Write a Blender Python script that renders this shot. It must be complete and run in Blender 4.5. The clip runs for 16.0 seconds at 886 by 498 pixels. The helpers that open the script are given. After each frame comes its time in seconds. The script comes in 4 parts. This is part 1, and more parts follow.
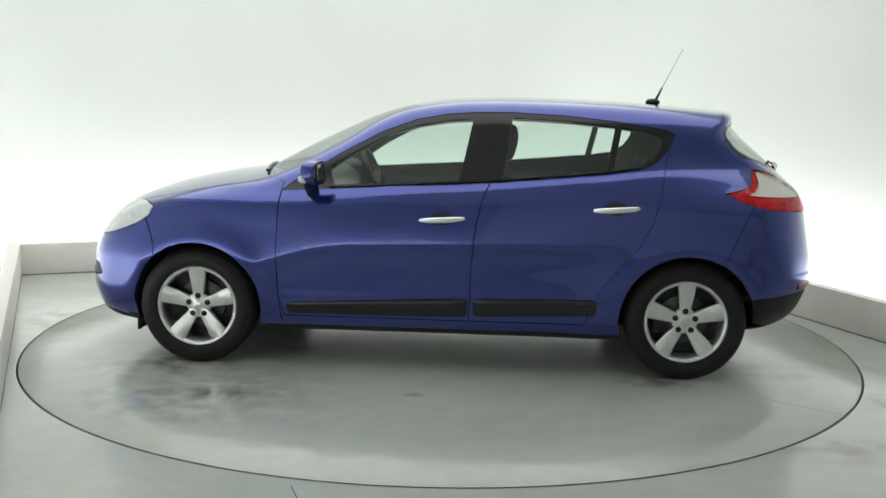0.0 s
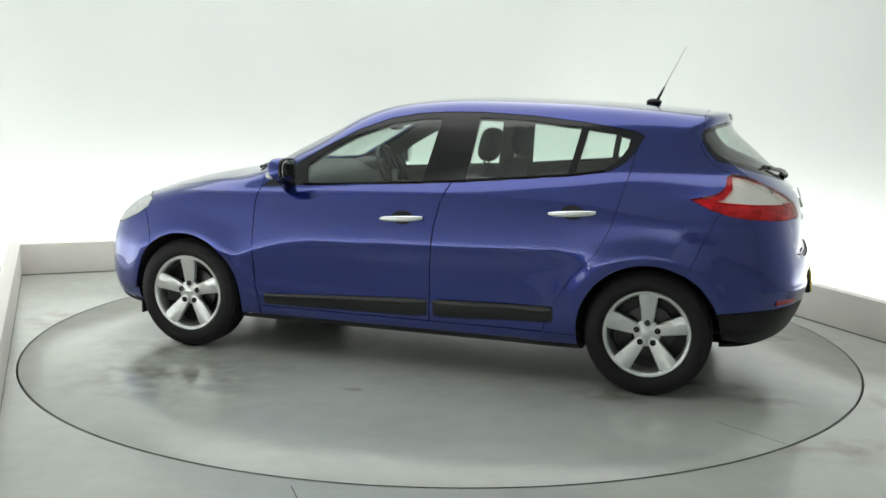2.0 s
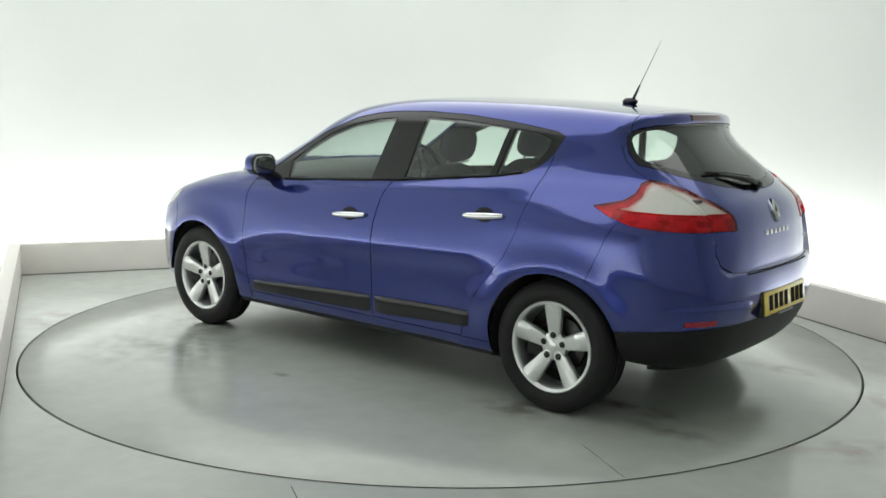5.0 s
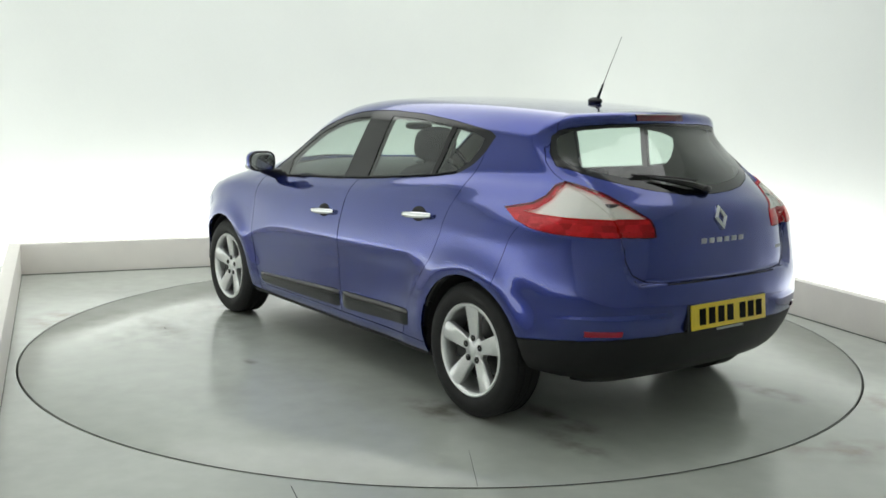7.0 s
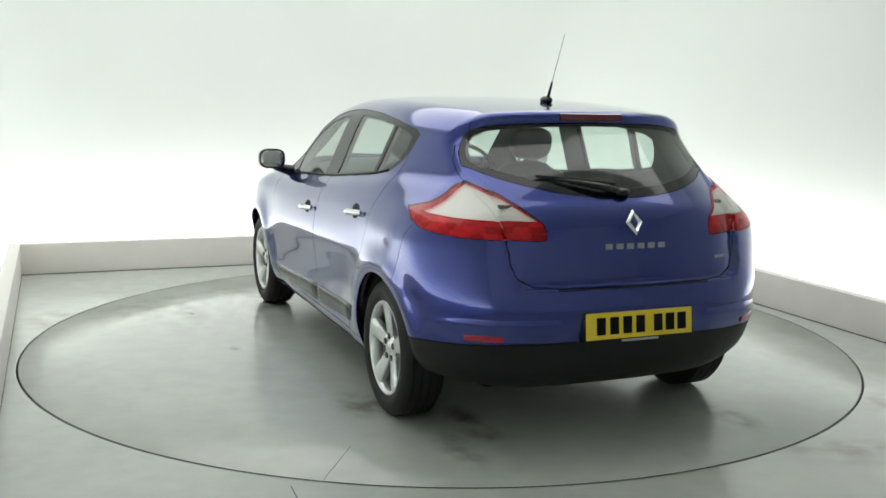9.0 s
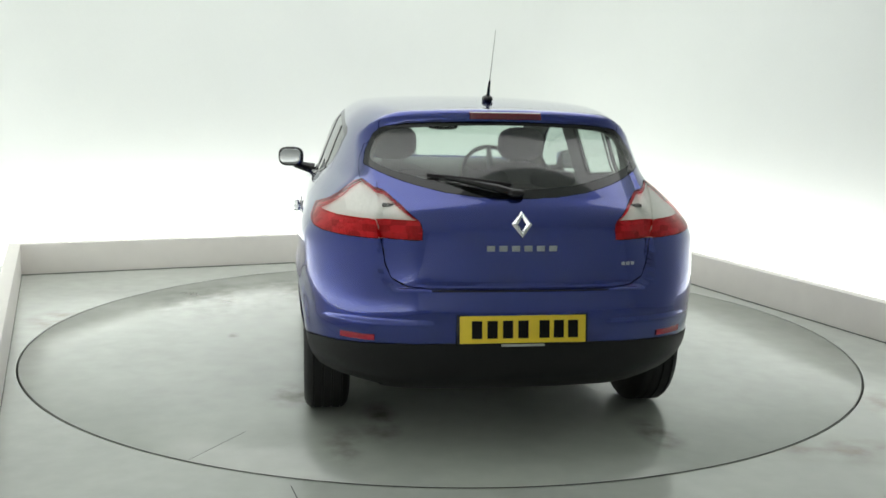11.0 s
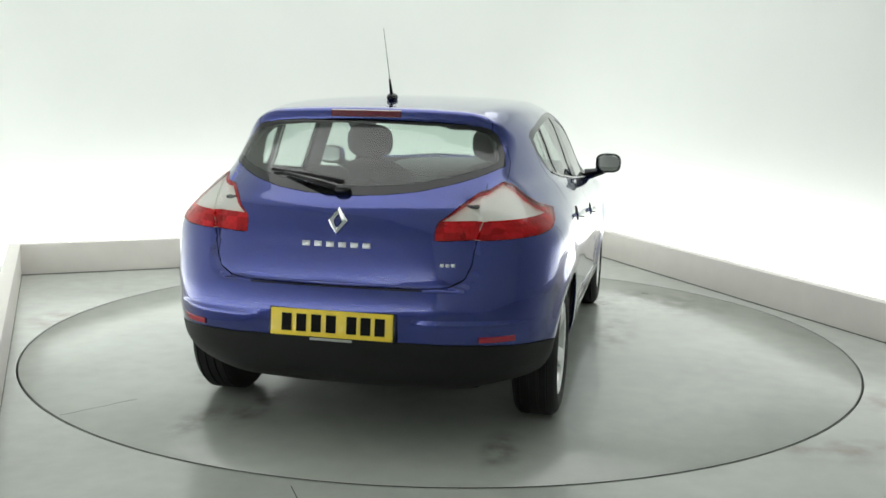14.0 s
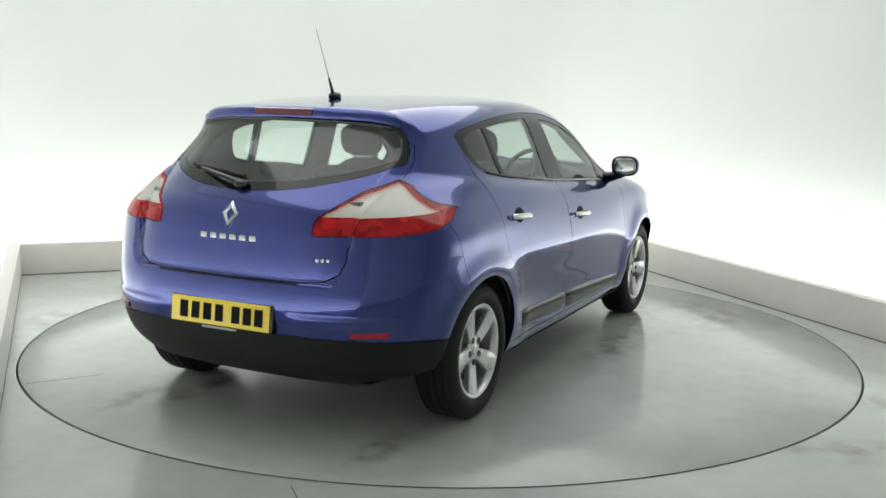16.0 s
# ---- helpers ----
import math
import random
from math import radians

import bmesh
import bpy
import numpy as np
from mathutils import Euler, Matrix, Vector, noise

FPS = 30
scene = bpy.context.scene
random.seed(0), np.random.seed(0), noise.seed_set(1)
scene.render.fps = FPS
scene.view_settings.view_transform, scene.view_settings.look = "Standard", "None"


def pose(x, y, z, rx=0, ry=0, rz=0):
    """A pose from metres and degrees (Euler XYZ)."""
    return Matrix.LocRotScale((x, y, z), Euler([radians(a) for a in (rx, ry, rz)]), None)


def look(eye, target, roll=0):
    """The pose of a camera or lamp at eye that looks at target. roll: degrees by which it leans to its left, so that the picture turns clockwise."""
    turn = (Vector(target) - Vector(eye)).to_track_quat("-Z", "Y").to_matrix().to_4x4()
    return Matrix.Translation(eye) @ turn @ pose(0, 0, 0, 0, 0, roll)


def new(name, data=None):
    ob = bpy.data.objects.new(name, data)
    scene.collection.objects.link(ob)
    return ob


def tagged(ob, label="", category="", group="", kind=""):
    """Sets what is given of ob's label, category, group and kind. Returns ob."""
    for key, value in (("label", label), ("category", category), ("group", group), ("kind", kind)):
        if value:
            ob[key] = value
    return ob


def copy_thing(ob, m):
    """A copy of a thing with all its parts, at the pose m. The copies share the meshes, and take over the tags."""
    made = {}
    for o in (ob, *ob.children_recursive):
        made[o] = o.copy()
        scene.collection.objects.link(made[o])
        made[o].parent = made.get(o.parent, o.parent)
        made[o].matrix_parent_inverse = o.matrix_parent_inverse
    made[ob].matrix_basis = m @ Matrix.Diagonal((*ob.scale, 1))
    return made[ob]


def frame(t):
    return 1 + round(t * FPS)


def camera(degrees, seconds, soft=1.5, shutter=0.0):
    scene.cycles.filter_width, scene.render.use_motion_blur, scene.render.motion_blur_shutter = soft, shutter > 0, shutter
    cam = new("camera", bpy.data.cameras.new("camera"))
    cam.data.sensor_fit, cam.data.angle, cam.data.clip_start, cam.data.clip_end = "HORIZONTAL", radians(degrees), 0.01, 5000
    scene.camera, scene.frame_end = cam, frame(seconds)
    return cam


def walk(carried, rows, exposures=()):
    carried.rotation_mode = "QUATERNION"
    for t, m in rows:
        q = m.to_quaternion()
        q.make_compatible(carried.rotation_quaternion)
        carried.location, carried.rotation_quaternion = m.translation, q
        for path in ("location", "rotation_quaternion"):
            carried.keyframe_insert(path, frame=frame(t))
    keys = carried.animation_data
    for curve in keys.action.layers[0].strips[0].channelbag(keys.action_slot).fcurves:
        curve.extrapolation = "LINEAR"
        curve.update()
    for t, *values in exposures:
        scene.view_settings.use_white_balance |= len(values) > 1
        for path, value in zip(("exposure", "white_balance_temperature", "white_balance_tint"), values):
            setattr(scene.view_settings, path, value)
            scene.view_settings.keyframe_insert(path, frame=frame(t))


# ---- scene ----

# ---- camera ----
EYE = (0.0, -5.977, 1.474)
PITCH, PAN, ROLL = radians(8.875), radians(0.03), 1.094
AIM = (EYE[0] + 6 * math.sin(PAN), EYE[1] + 6 * math.cos(PAN), EYE[2] - 6 * math.tan(PITCH))
cam = camera(48.95, 16.0, soft=1.6)
PATH = [(0, look(EYE, AIM, ROLL)), (16.0, look(EYE, AIM, ROLL))]
walk(cam, PATH, exposures=[(0, 0.0), (16.0, 0.0)])

# ---- world and lights ----
ROOM = radians(21.8)            # the studio stands askew to the camera
ROOM_M = Matrix.Rotation(ROOM, 4, "Z")
TABLE_R = 2.449
TABLE_X, TABLE_Y = 0.0, 0.0
PLINTH_U0, PLINTH_U1, PLINTH_V, PLINTH_H = -2.50, 2.58, 2.81, 0.25
WALL_GAP = 0.68
CEIL = 3.6

world = bpy.data.worlds.new("studio_world")
scene.world = world
world.use_nodes = True
world.node_tree.nodes["Background"].inputs[0].default_value = (0.75, 0.8, 0.76, 1)
world.node_tree.nodes["Background"].inputs[1].default_value = 0.05


def area_lamp(name, place, target, sx, sy, watts, colour=(1.0, 1.0, 0.98), spin=0.0):
    data = bpy.data.lights.new(name, "AREA")
    data.shape, data.size, data.size_y, data.energy, data.color = "RECTANGLE", sx, sy, watts, colour
    ob = new(name, data)
    ob.matrix_world = ROOM_M @ look(place, target) @ pose(0, 0, 0, 0, 0, spin)
    return ob


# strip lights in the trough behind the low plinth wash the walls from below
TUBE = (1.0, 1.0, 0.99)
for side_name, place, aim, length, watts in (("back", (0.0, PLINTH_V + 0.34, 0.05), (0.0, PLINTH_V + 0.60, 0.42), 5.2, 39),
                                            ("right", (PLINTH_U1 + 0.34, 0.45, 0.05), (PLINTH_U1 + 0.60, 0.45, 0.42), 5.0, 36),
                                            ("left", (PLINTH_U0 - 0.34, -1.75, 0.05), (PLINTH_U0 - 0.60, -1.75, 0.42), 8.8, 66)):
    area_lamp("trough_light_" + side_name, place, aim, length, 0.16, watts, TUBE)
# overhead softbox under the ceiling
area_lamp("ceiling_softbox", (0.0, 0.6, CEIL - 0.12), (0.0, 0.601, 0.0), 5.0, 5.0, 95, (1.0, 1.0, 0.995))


# ---- materials ----
def material(name, colour, rough=0.5, metal=0.0, coat=0.0, bump=0.0, scale=20.0, vary=0.08, rough_vary=0.0, stretch=(1, 1, 1), fine=9.0, **extra):
    m = bpy.data.materials.new(name)
    m.use_nodes = True
    t = m.node_tree
    b = t.nodes["Principled BSDF"]
    b.inputs["Base Color"].default_value = (*colour, 1)
    b.inputs["Roughness"].default_value = rough
    b.inputs["Metallic"].default_value = metal
    b.inputs["Coat Weight"].default_value = coat
    b.inputs["Coat Roughness"].default_value = 0.03
    for key, value in extra.items():
        b.inputs[key.replace("_", " ")].default_value = value
    co = t.nodes.new("ShaderNodeTexCoord")
    mp = t.nodes.new("ShaderNodeMapping")
    mp.inputs["Scale"].default_value = stretch
    t.links.new(co.outputs["Object"], mp.inputs["Vector"])
    big = t.nodes.new("ShaderNodeTexNoise")
    big.inputs["Scale"].default_value, big.inputs["Detail"].default_value = scale, 5.0
    small = t.nodes.new("ShaderNodeTexNoise")
    small.inputs["Scale"].default_value, small.inputs["Detail"].default_value = scale * fine, 3.0
    for n in (big, small):
        t.links.new(mp.outputs["Vector"], n.inputs["Vector"])
    if vary:
        mix = t.nodes.new("ShaderNodeMath")
        mix.operation = "MULTIPLY_ADD"
        mix.inputs[1].default_value, mix.inputs[2].default_value = 0.35, 0.0
        t.links.new(small.outputs["Fac"], mix.inputs[0])
        add = t.nodes.new("ShaderNodeMath")
        add.operation = "MULTIPLY_ADD"
        add.inputs[1].default_value = 0.65
        t.links.new(big.outputs["Fac"], add.inputs[0])
        t.links.new(mix.outputs[0], add.inputs[2])
        ramp = t.nodes.new("ShaderNodeValToRGB")
        lo, hi = ramp.color_ramp.elements
        lo.position, hi.position = 0.3, 0.7
        lo.color = (*[c * (1 - vary) for c in colour], 1)
        hi.color = (*[min(1, c * (1 + vary)) for c in colour], 1)
        t.links.new(add.outputs[0], ramp.inputs[0])
        t.links.new(ramp.outputs[0], b.inputs["Base Color"])
    if rough_vary:
        centred = t.nodes.new("ShaderNodeMath")
        centred.operation = "MULTIPLY_ADD"
        centred.inputs[1].default_value, centred.inputs[2].default_value = rough_vary * 2, rough - rough_vary
        soft_noise = t.nodes.new("ShaderNodeTexNoise")
        soft_noise.inputs["Scale"].default_value, soft_noise.inputs["Detail"].default_value = scale * 1.4, 1.5
        t.links.new(mp.outputs["Vector"], soft_noise.inputs["Vector"])
        t.links.new(soft_noise.outputs["Fac"], centred.inputs[0])
        t.links.new(centred.outputs[0], b.inputs["Roughness"])
    if bump:
        bp = t.nodes.new("ShaderNodeBump")
        bp.inputs["Strength"].default_value, bp.inputs["Distance"].default_value = 1.0, bump
        t.links.new(small.outputs["Fac"], bp.inputs["Height"])
        t.links.new(bp.outputs["Normal"], b.inputs["Normal"])
    return m


def add_stains_and_reflections(m, spots, colour, strength=0.6, rough=None):
    """Dark blotches with broken edges over the base colour, for stains and painted reflections: spots are (x, y, half
    length, half width).
    """
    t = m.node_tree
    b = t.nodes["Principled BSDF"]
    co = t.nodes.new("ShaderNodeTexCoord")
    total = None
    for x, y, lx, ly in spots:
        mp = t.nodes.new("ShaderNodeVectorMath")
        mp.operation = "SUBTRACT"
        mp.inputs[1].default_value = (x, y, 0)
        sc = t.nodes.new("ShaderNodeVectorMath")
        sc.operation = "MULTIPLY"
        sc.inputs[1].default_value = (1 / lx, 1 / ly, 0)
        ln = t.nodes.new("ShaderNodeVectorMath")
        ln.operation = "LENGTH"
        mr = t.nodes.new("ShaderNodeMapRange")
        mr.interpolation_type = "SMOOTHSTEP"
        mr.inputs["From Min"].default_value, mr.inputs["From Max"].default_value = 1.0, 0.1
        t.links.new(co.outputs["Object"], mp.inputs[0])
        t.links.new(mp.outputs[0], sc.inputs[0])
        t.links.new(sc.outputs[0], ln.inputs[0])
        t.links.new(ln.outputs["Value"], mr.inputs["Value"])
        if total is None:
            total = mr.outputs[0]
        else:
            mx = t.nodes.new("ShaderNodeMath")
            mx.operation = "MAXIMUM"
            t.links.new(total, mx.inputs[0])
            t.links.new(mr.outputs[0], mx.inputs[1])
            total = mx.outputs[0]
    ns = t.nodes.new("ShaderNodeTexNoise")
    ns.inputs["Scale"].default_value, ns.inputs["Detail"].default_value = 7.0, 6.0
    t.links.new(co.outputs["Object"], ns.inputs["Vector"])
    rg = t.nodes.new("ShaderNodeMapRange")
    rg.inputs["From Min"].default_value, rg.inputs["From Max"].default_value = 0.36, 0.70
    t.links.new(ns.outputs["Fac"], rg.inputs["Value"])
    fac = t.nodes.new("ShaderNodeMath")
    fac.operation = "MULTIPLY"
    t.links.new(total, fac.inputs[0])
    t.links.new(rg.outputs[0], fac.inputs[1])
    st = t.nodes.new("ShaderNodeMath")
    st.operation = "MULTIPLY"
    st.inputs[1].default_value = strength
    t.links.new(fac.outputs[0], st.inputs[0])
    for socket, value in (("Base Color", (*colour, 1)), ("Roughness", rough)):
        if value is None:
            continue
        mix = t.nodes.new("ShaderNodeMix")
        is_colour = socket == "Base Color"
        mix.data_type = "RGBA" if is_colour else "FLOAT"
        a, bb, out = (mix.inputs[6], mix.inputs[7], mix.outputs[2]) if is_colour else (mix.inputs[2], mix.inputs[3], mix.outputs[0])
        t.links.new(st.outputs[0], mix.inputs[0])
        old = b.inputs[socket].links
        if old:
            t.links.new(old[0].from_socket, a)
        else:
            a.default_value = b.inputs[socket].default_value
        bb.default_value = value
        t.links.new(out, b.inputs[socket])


def glass_material(name, tint, gloss_rough=0.0, facing=0.09):
    m = bpy.data.materials.new(name)
    m.use_nodes = True
    t = m.node_tree
    t.nodes.remove(t.nodes["Principled BSDF"])
    out = t.nodes["Material Output"]
    clear, gloss, mix = t.nodes.new("ShaderNodeBsdfTransparent"), t.nodes.new("ShaderNodeBsdfGlossy"), t.nodes.new("ShaderNodeMixShader")
    clear.inputs[0].default_value = (*tint, 1)
    gloss.inputs["Roughness"].default_value = gloss_rough
    # gloss grows towards grazing angles, alike from both sides of the sheet
    edge = t.nodes.new("ShaderNodeLayerWeight")
    edge.inputs["Blend"].default_value = 0.5
    power = t.nodes.new("ShaderNodeMath")
    power.operation = "POWER"
    power.inputs[1].default_value = 3.8
    gain = t.nodes.new("ShaderNodeMath")
    gain.operation = "MULTIPLY_ADD"
    gain.inputs[1].default_value, gain.inputs[2].default_value = 0.91, facing
    t.links.new(edge.outputs["Facing"], power.inputs[0])
    t.links.new(power.outputs[0], gain.inputs[0])
    t.links.new(gain.outputs[0], mix.inputs[0])
    t.links.new(clear.outputs[0], mix.inputs[1])
    t.links.new(gloss.outputs[0], mix.inputs[2])
    t.links.new(mix.outputs[0], out.inputs["Surface"])
    return m


WALL = material("white_studio_paint", (0.78, 0.81, 0.78), 0.7, bump=0.0006, scale=1.3, vary=0.02, fine=60)
PLINTH_PAINT = material("scuffed_white_plinth_paint", (0.80, 0.765, 0.72), 0.5, bump=0.0006, scale=1.2, vary=0.045, fine=7)
FLOOR = material("grey_green_floor_paint", (0.51, 0.537, 0.495), 0.205, bump=0.0003, scale=1.1, vary=0.10, fine=8, rough_vary=0.06, Specular_IOR_Level=0.75)
DISC = material("worn_grey_turntable_paint", (0.465, 0.492, 0.45), 0.205, bump=0.0003, scale=1.3, vary=0.11, fine=6, rough_vary=0.06, Specular_IOR_Level=0.85)
# dark colour for the shadow line where the plinths meet the floor
CONTACT_SHADE = material("contact_shade_colour", (0.10, 0.105, 0.09), 0.7, scale=3, vary=0.4)
PIT = material("dark_gap", (0.02, 0.022, 0.02), 0.9)
# polished patches round the front tyres, the car's dark reflection put into their colour
add_stains_and_reflections(DISC, [(1.05, 1.38, 0.85, 0.75), (1.45, 0.95, 0.6, 0.45), (1.30, -1.20, 0.75, 0.65)], (0.27, 0.285, 0.26), 1.0, 0.04)
# grime, plus front-tyre spots whose dark colour paints the same reflection
add_stains_and_reflections(DISC, [(-1.92, 0.70, 0.34, 0.13), (-1.90, -0.70, 0.34, 0.13), (-1.62, 0.52, 0.45, 0.14), (0.05, 1.28, 0.10, 0.05), (1.32, 0.85, 0.4, 0.22), (1.12, 1.40, 0.4, 0.16), (1.32, -0.9, 0.4, 0.22), (-1.2, 0.9, 0.3, 0.2), (0.4, -1.05, 0.8, 0.2)], (0.14, 0.125, 0.105), 0.85)
add_stains_and_reflections(FLOOR, [(1.75, -1.95, 0.5, 0.25), (-2.5, 0.2, 0.25, 0.4), (2.3, -1.3, 0.3, 0.3), (-0.9, -2.75, 0.5, 0.2), (0.9, -2.7, 0.6, 0.2)], (0.24, 0.19, 0.15), 0.75)
PAINT = material("metallic_blue_paint", (0.0125, 0.029, 0.235), 0.20, metal=0.74, coat=1.0, scale=3, vary=0.04, fine=300, Coat_IOR=1.62)
BLACK = material("black_grained_plastic", (0.010, 0.010, 0.011), 0.50, bump=0.0006, scale=40, vary=0.15, Specular_IOR_Level=0.3)
TRIM = material("satin_black_trim", (0.006, 0.006, 0.007), 0.17, scale=12, vary=0.1)
LINER = material("black_inner_shell", (0.018, 0.018, 0.019), 0.85, scale=15, vary=0.15)
FRIT = material("black_window_band", (0.008, 0.009, 0.009), 0.06, scale=10, vary=0.05)
TYRE = material("black_tyre_rubber", (0.012, 0.012, 0.0125), 0.62, bump=0.0008, scale=25, vary=0.25, Specular_IOR_Level=0.3)
ALLOY = material("silver_alloy", (0.72, 0.73, 0.73), 0.28, metal=0.78, scale=14, vary=0.12)
DARK_METAL = material("dark_brake_metal", (0.035, 0.035, 0.035), 0.45, metal=0.7, scale=30, vary=0.3)
STEEL = material("brushed_disc_steel", (0.07, 0.07, 0.07), 0.35, metal=0.8, scale=30, vary=0.2, stretch=(1, 1, 8))
CHROME = material("chrome", (0.82, 0.83, 0.84), 0.08, metal=1.0, scale=8, vary=0.03)
GLASS = glass_material("green_tinted_glass", (0.80, 0.89, 0.84))
MIRROR = material("mirror_glass", (0.45, 0.46, 0.47), 0.02, metal=1.0, vary=0.0)
RED = glass_material("red_lamp_lens", (0.86, 0.05, 0.09), 0.03, 0.04)
RED_DARK = material("dark_red_brake_lens", (0.13, 0.008, 0.02), 0.15, coat=1.0, scale=60, vary=0.2)
REFLEX = material("red_reflex_lens", (0.38, 0.008, 0.03), 0.2, coat=0.6, scale=60, vary=0.25)
WHITE_LENS = material("clear_lamp_lens", (0.72, 0.72, 0.68), 0.12, coat=1.0, scale=30, vary=0.15, bump=0.0008)
CLEAR_LENS = glass_material("clear_tail_lamp_lens", (0.96, 0.96, 0.94), 0.03, 0.04)
REFLECTOR = material("faceted_lamp_reflector", (0.80, 0.80, 0.78), 0.38, metal=0.15, scale=9, vary=0.05)
HEAD_LENS = material("headlamp_lens", (0.60, 0.62, 0.62), 0.08, coat=1.0, scale=30, vary=0.2)
FABRIC = material("charcoal_seat_fabric", (0.075, 0.077, 0.08), 0.9, bump=0.001, scale=30, vary=0.25)
DASH = material("grey_dashboard_plastic", (0.09, 0.092, 0.092), 0.6, bump=0.0006, scale=30, vary=0.15)
LINING = material("grey_cabin_lining", (0.17, 0.172, 0.165), 0.85, bump=0.0006, scale=20, vary=0.12)
CLOTH = material("pale_headlining", (0.42, 0.43, 0.41), 0.9, scale=25, vary=0.08)
YELLOW = material("yellow_number_plate", (0.90, 0.66, 0.03), 0.30, coat=0.5, scale=20, vary=0.04)
INK = material("black_plate_ink", (0.010, 0.010, 0.010), 0.75, Specular_IOR_Level=0.1)
LETTER = material("dull_chrome", (0.42, 0.43, 0.45), 0.28, metal=1.0, scale=9, vary=0.05)


def add_facets(m, scale, height):
    """Small moulded cells over a lamp's reflector."""
    t = m.node_tree
    co, mp = t.nodes.new("ShaderNodeTexCoord"), t.nodes.new("ShaderNodeMapping")
    mp.inputs["Scale"].default_value = (1.0, 1.0, 0.55)
    cells, bp = t.nodes.new("ShaderNodeTexVoronoi"), t.nodes.new("ShaderNodeBump")
    cells.inputs["Scale"].default_value = scale
    bp.inputs["Distance"].default_value = height
    t.links.new(co.outputs["Object"], mp.inputs["Vector"])
    t.links.new(mp.outputs["Vector"], cells.inputs["Vector"])
    t.links.new(cells.outputs["Distance"], bp.inputs["Height"])
    t.links.new(bp.outputs["Normal"], t.nodes["Principled BSDF"].inputs["Normal"])


add_facets(REFLECTOR, 46.0, 0.0015)


def add_cells(m, scale, low, high):
    """Chambers of a lamp, some darker than others."""
    t = m.node_tree
    co, mp = t.nodes.new("ShaderNodeTexCoord"), t.nodes.new("ShaderNodeMapping")
    mp.inputs["Scale"].default_value = (0.55, 0.55, 1.25)
    cells, ramp = t.nodes.new("ShaderNodeTexVoronoi"), t.nodes.new("ShaderNodeValToRGB")
    cells.distance = "CHEBYCHEV"
    cells.inputs["Scale"].default_value, cells.inputs["Randomness"].default_value = scale, 0.45
    ramp.color_ramp.elements[0].color, ramp.color_ramp.elements[1].color = (low, low, low, 1), (high, high, high, 1)
    t.links.new(co.outputs["Object"], mp.inputs["Vector"])
    t.links.new(mp.outputs["Vector"], cells.inputs["Vector"])
    t.links.new(cells.outputs["Color"], ramp.inputs[0])
    t.links.new(ramp.outputs[0], t.nodes["Principled BSDF"].inputs["Base Color"])


CHAMBER = material("lamp_chamber", (0.7, 0.7, 0.7), 0.35, metal=0.2, scale=9, vary=0.1)
add_cells(CHAMBER, 30.0, 0.38, 1.0)
add_facets(CHAMBER, 60.0, 0.006)


# ---- building helpers ----
def thing(name, label, category, group="", kind=""):
    return tagged(new(name), label, category, group, kind)


def finish(bm, name, mat, smooth=True):
    me = bpy.data.meshes.new(name)
    bm.normal_update()
    bm.to_mesh(me)
    bm.free()
    me.materials.append(mat)
    if smooth:
        me.shade_smooth()
        me.set_sharp_from_angle(angle=radians(38))
    return me


def part(name, bm, mat, parent, label="", smooth=True):
    ob = new(name, finish(bm, name, mat, smooth))
    ob.parent = parent
    if label:
        ob["label"] = label
    return ob


def part_copy(ob, m, parent=None):
    c = ob.copy()
    scene.collection.objects.link(c)
    c.parent = parent or ob.parent
    c.matrix_basis = m
    return c


def solid(name, bm, mat, label, category, kind="", group=""):
    return tagged(new(name, finish(bm, name, mat)), label, category, group, kind)


def box(bm, x0, x1, y0, y1, z0, z1, bevel=0.0, m=None, seg=2):
    made = bmesh.ops.create_cube(bm, size=1)["verts"]
    for v in made:
        v.co = Vector(((x0 + x1) / 2 + v.co.x * (x1 - x0), (y0 + y1) / 2 + v.co.y * (y1 - y0), (z0 + z1) / 2 + v.co.z * (z1 - z0)))
    verts = list(made)
    if bevel:
        edges = list({e for v in made for e in v.link_edges})
        out = bmesh.ops.bevel(bm, geom=edges, offset=bevel, segments=seg, profile=0.6, affect="EDGES")
        verts = list({v for f in out["faces"] for v in f.verts} | {v for v in made if v.is_valid})
    if m is not None:
        for v in verts:
            v.co = m @ v.co
    return verts


def tube(bm, pts, r, sides=10, cap=True):
    """A round bar along pts; r is one radius or one for each point."""
    pts = [Vector(p) for p in pts]
    rs = r if isinstance(r, (list, tuple)) else [r] * len(pts)
    rings = []
    for i, p in enumerate(pts):
        d = (pts[min(i + 1, len(pts) - 1)] - pts[max(i - 1, 0)]).normalized()
        a = d.orthogonal().normalized() if not rings else (side - d * side.dot(d)).normalized()
        side = a
        b = d.cross(a)
        rings.append([bm.verts.new(p + rs[i] * (math.cos(k * math.tau / sides) * a + math.sin(k * math.tau / sides) * b)) for k in range(sides)])
    for q, w in zip(rings, rings[1:]):
        for k in range(sides):
            bm.faces.new((q[k], q[(k + 1) % sides], w[(k + 1) % sides], w[k]))
    if cap:
        bm.faces.new(rings[0][::-1])
        bm.faces.new(rings[-1])


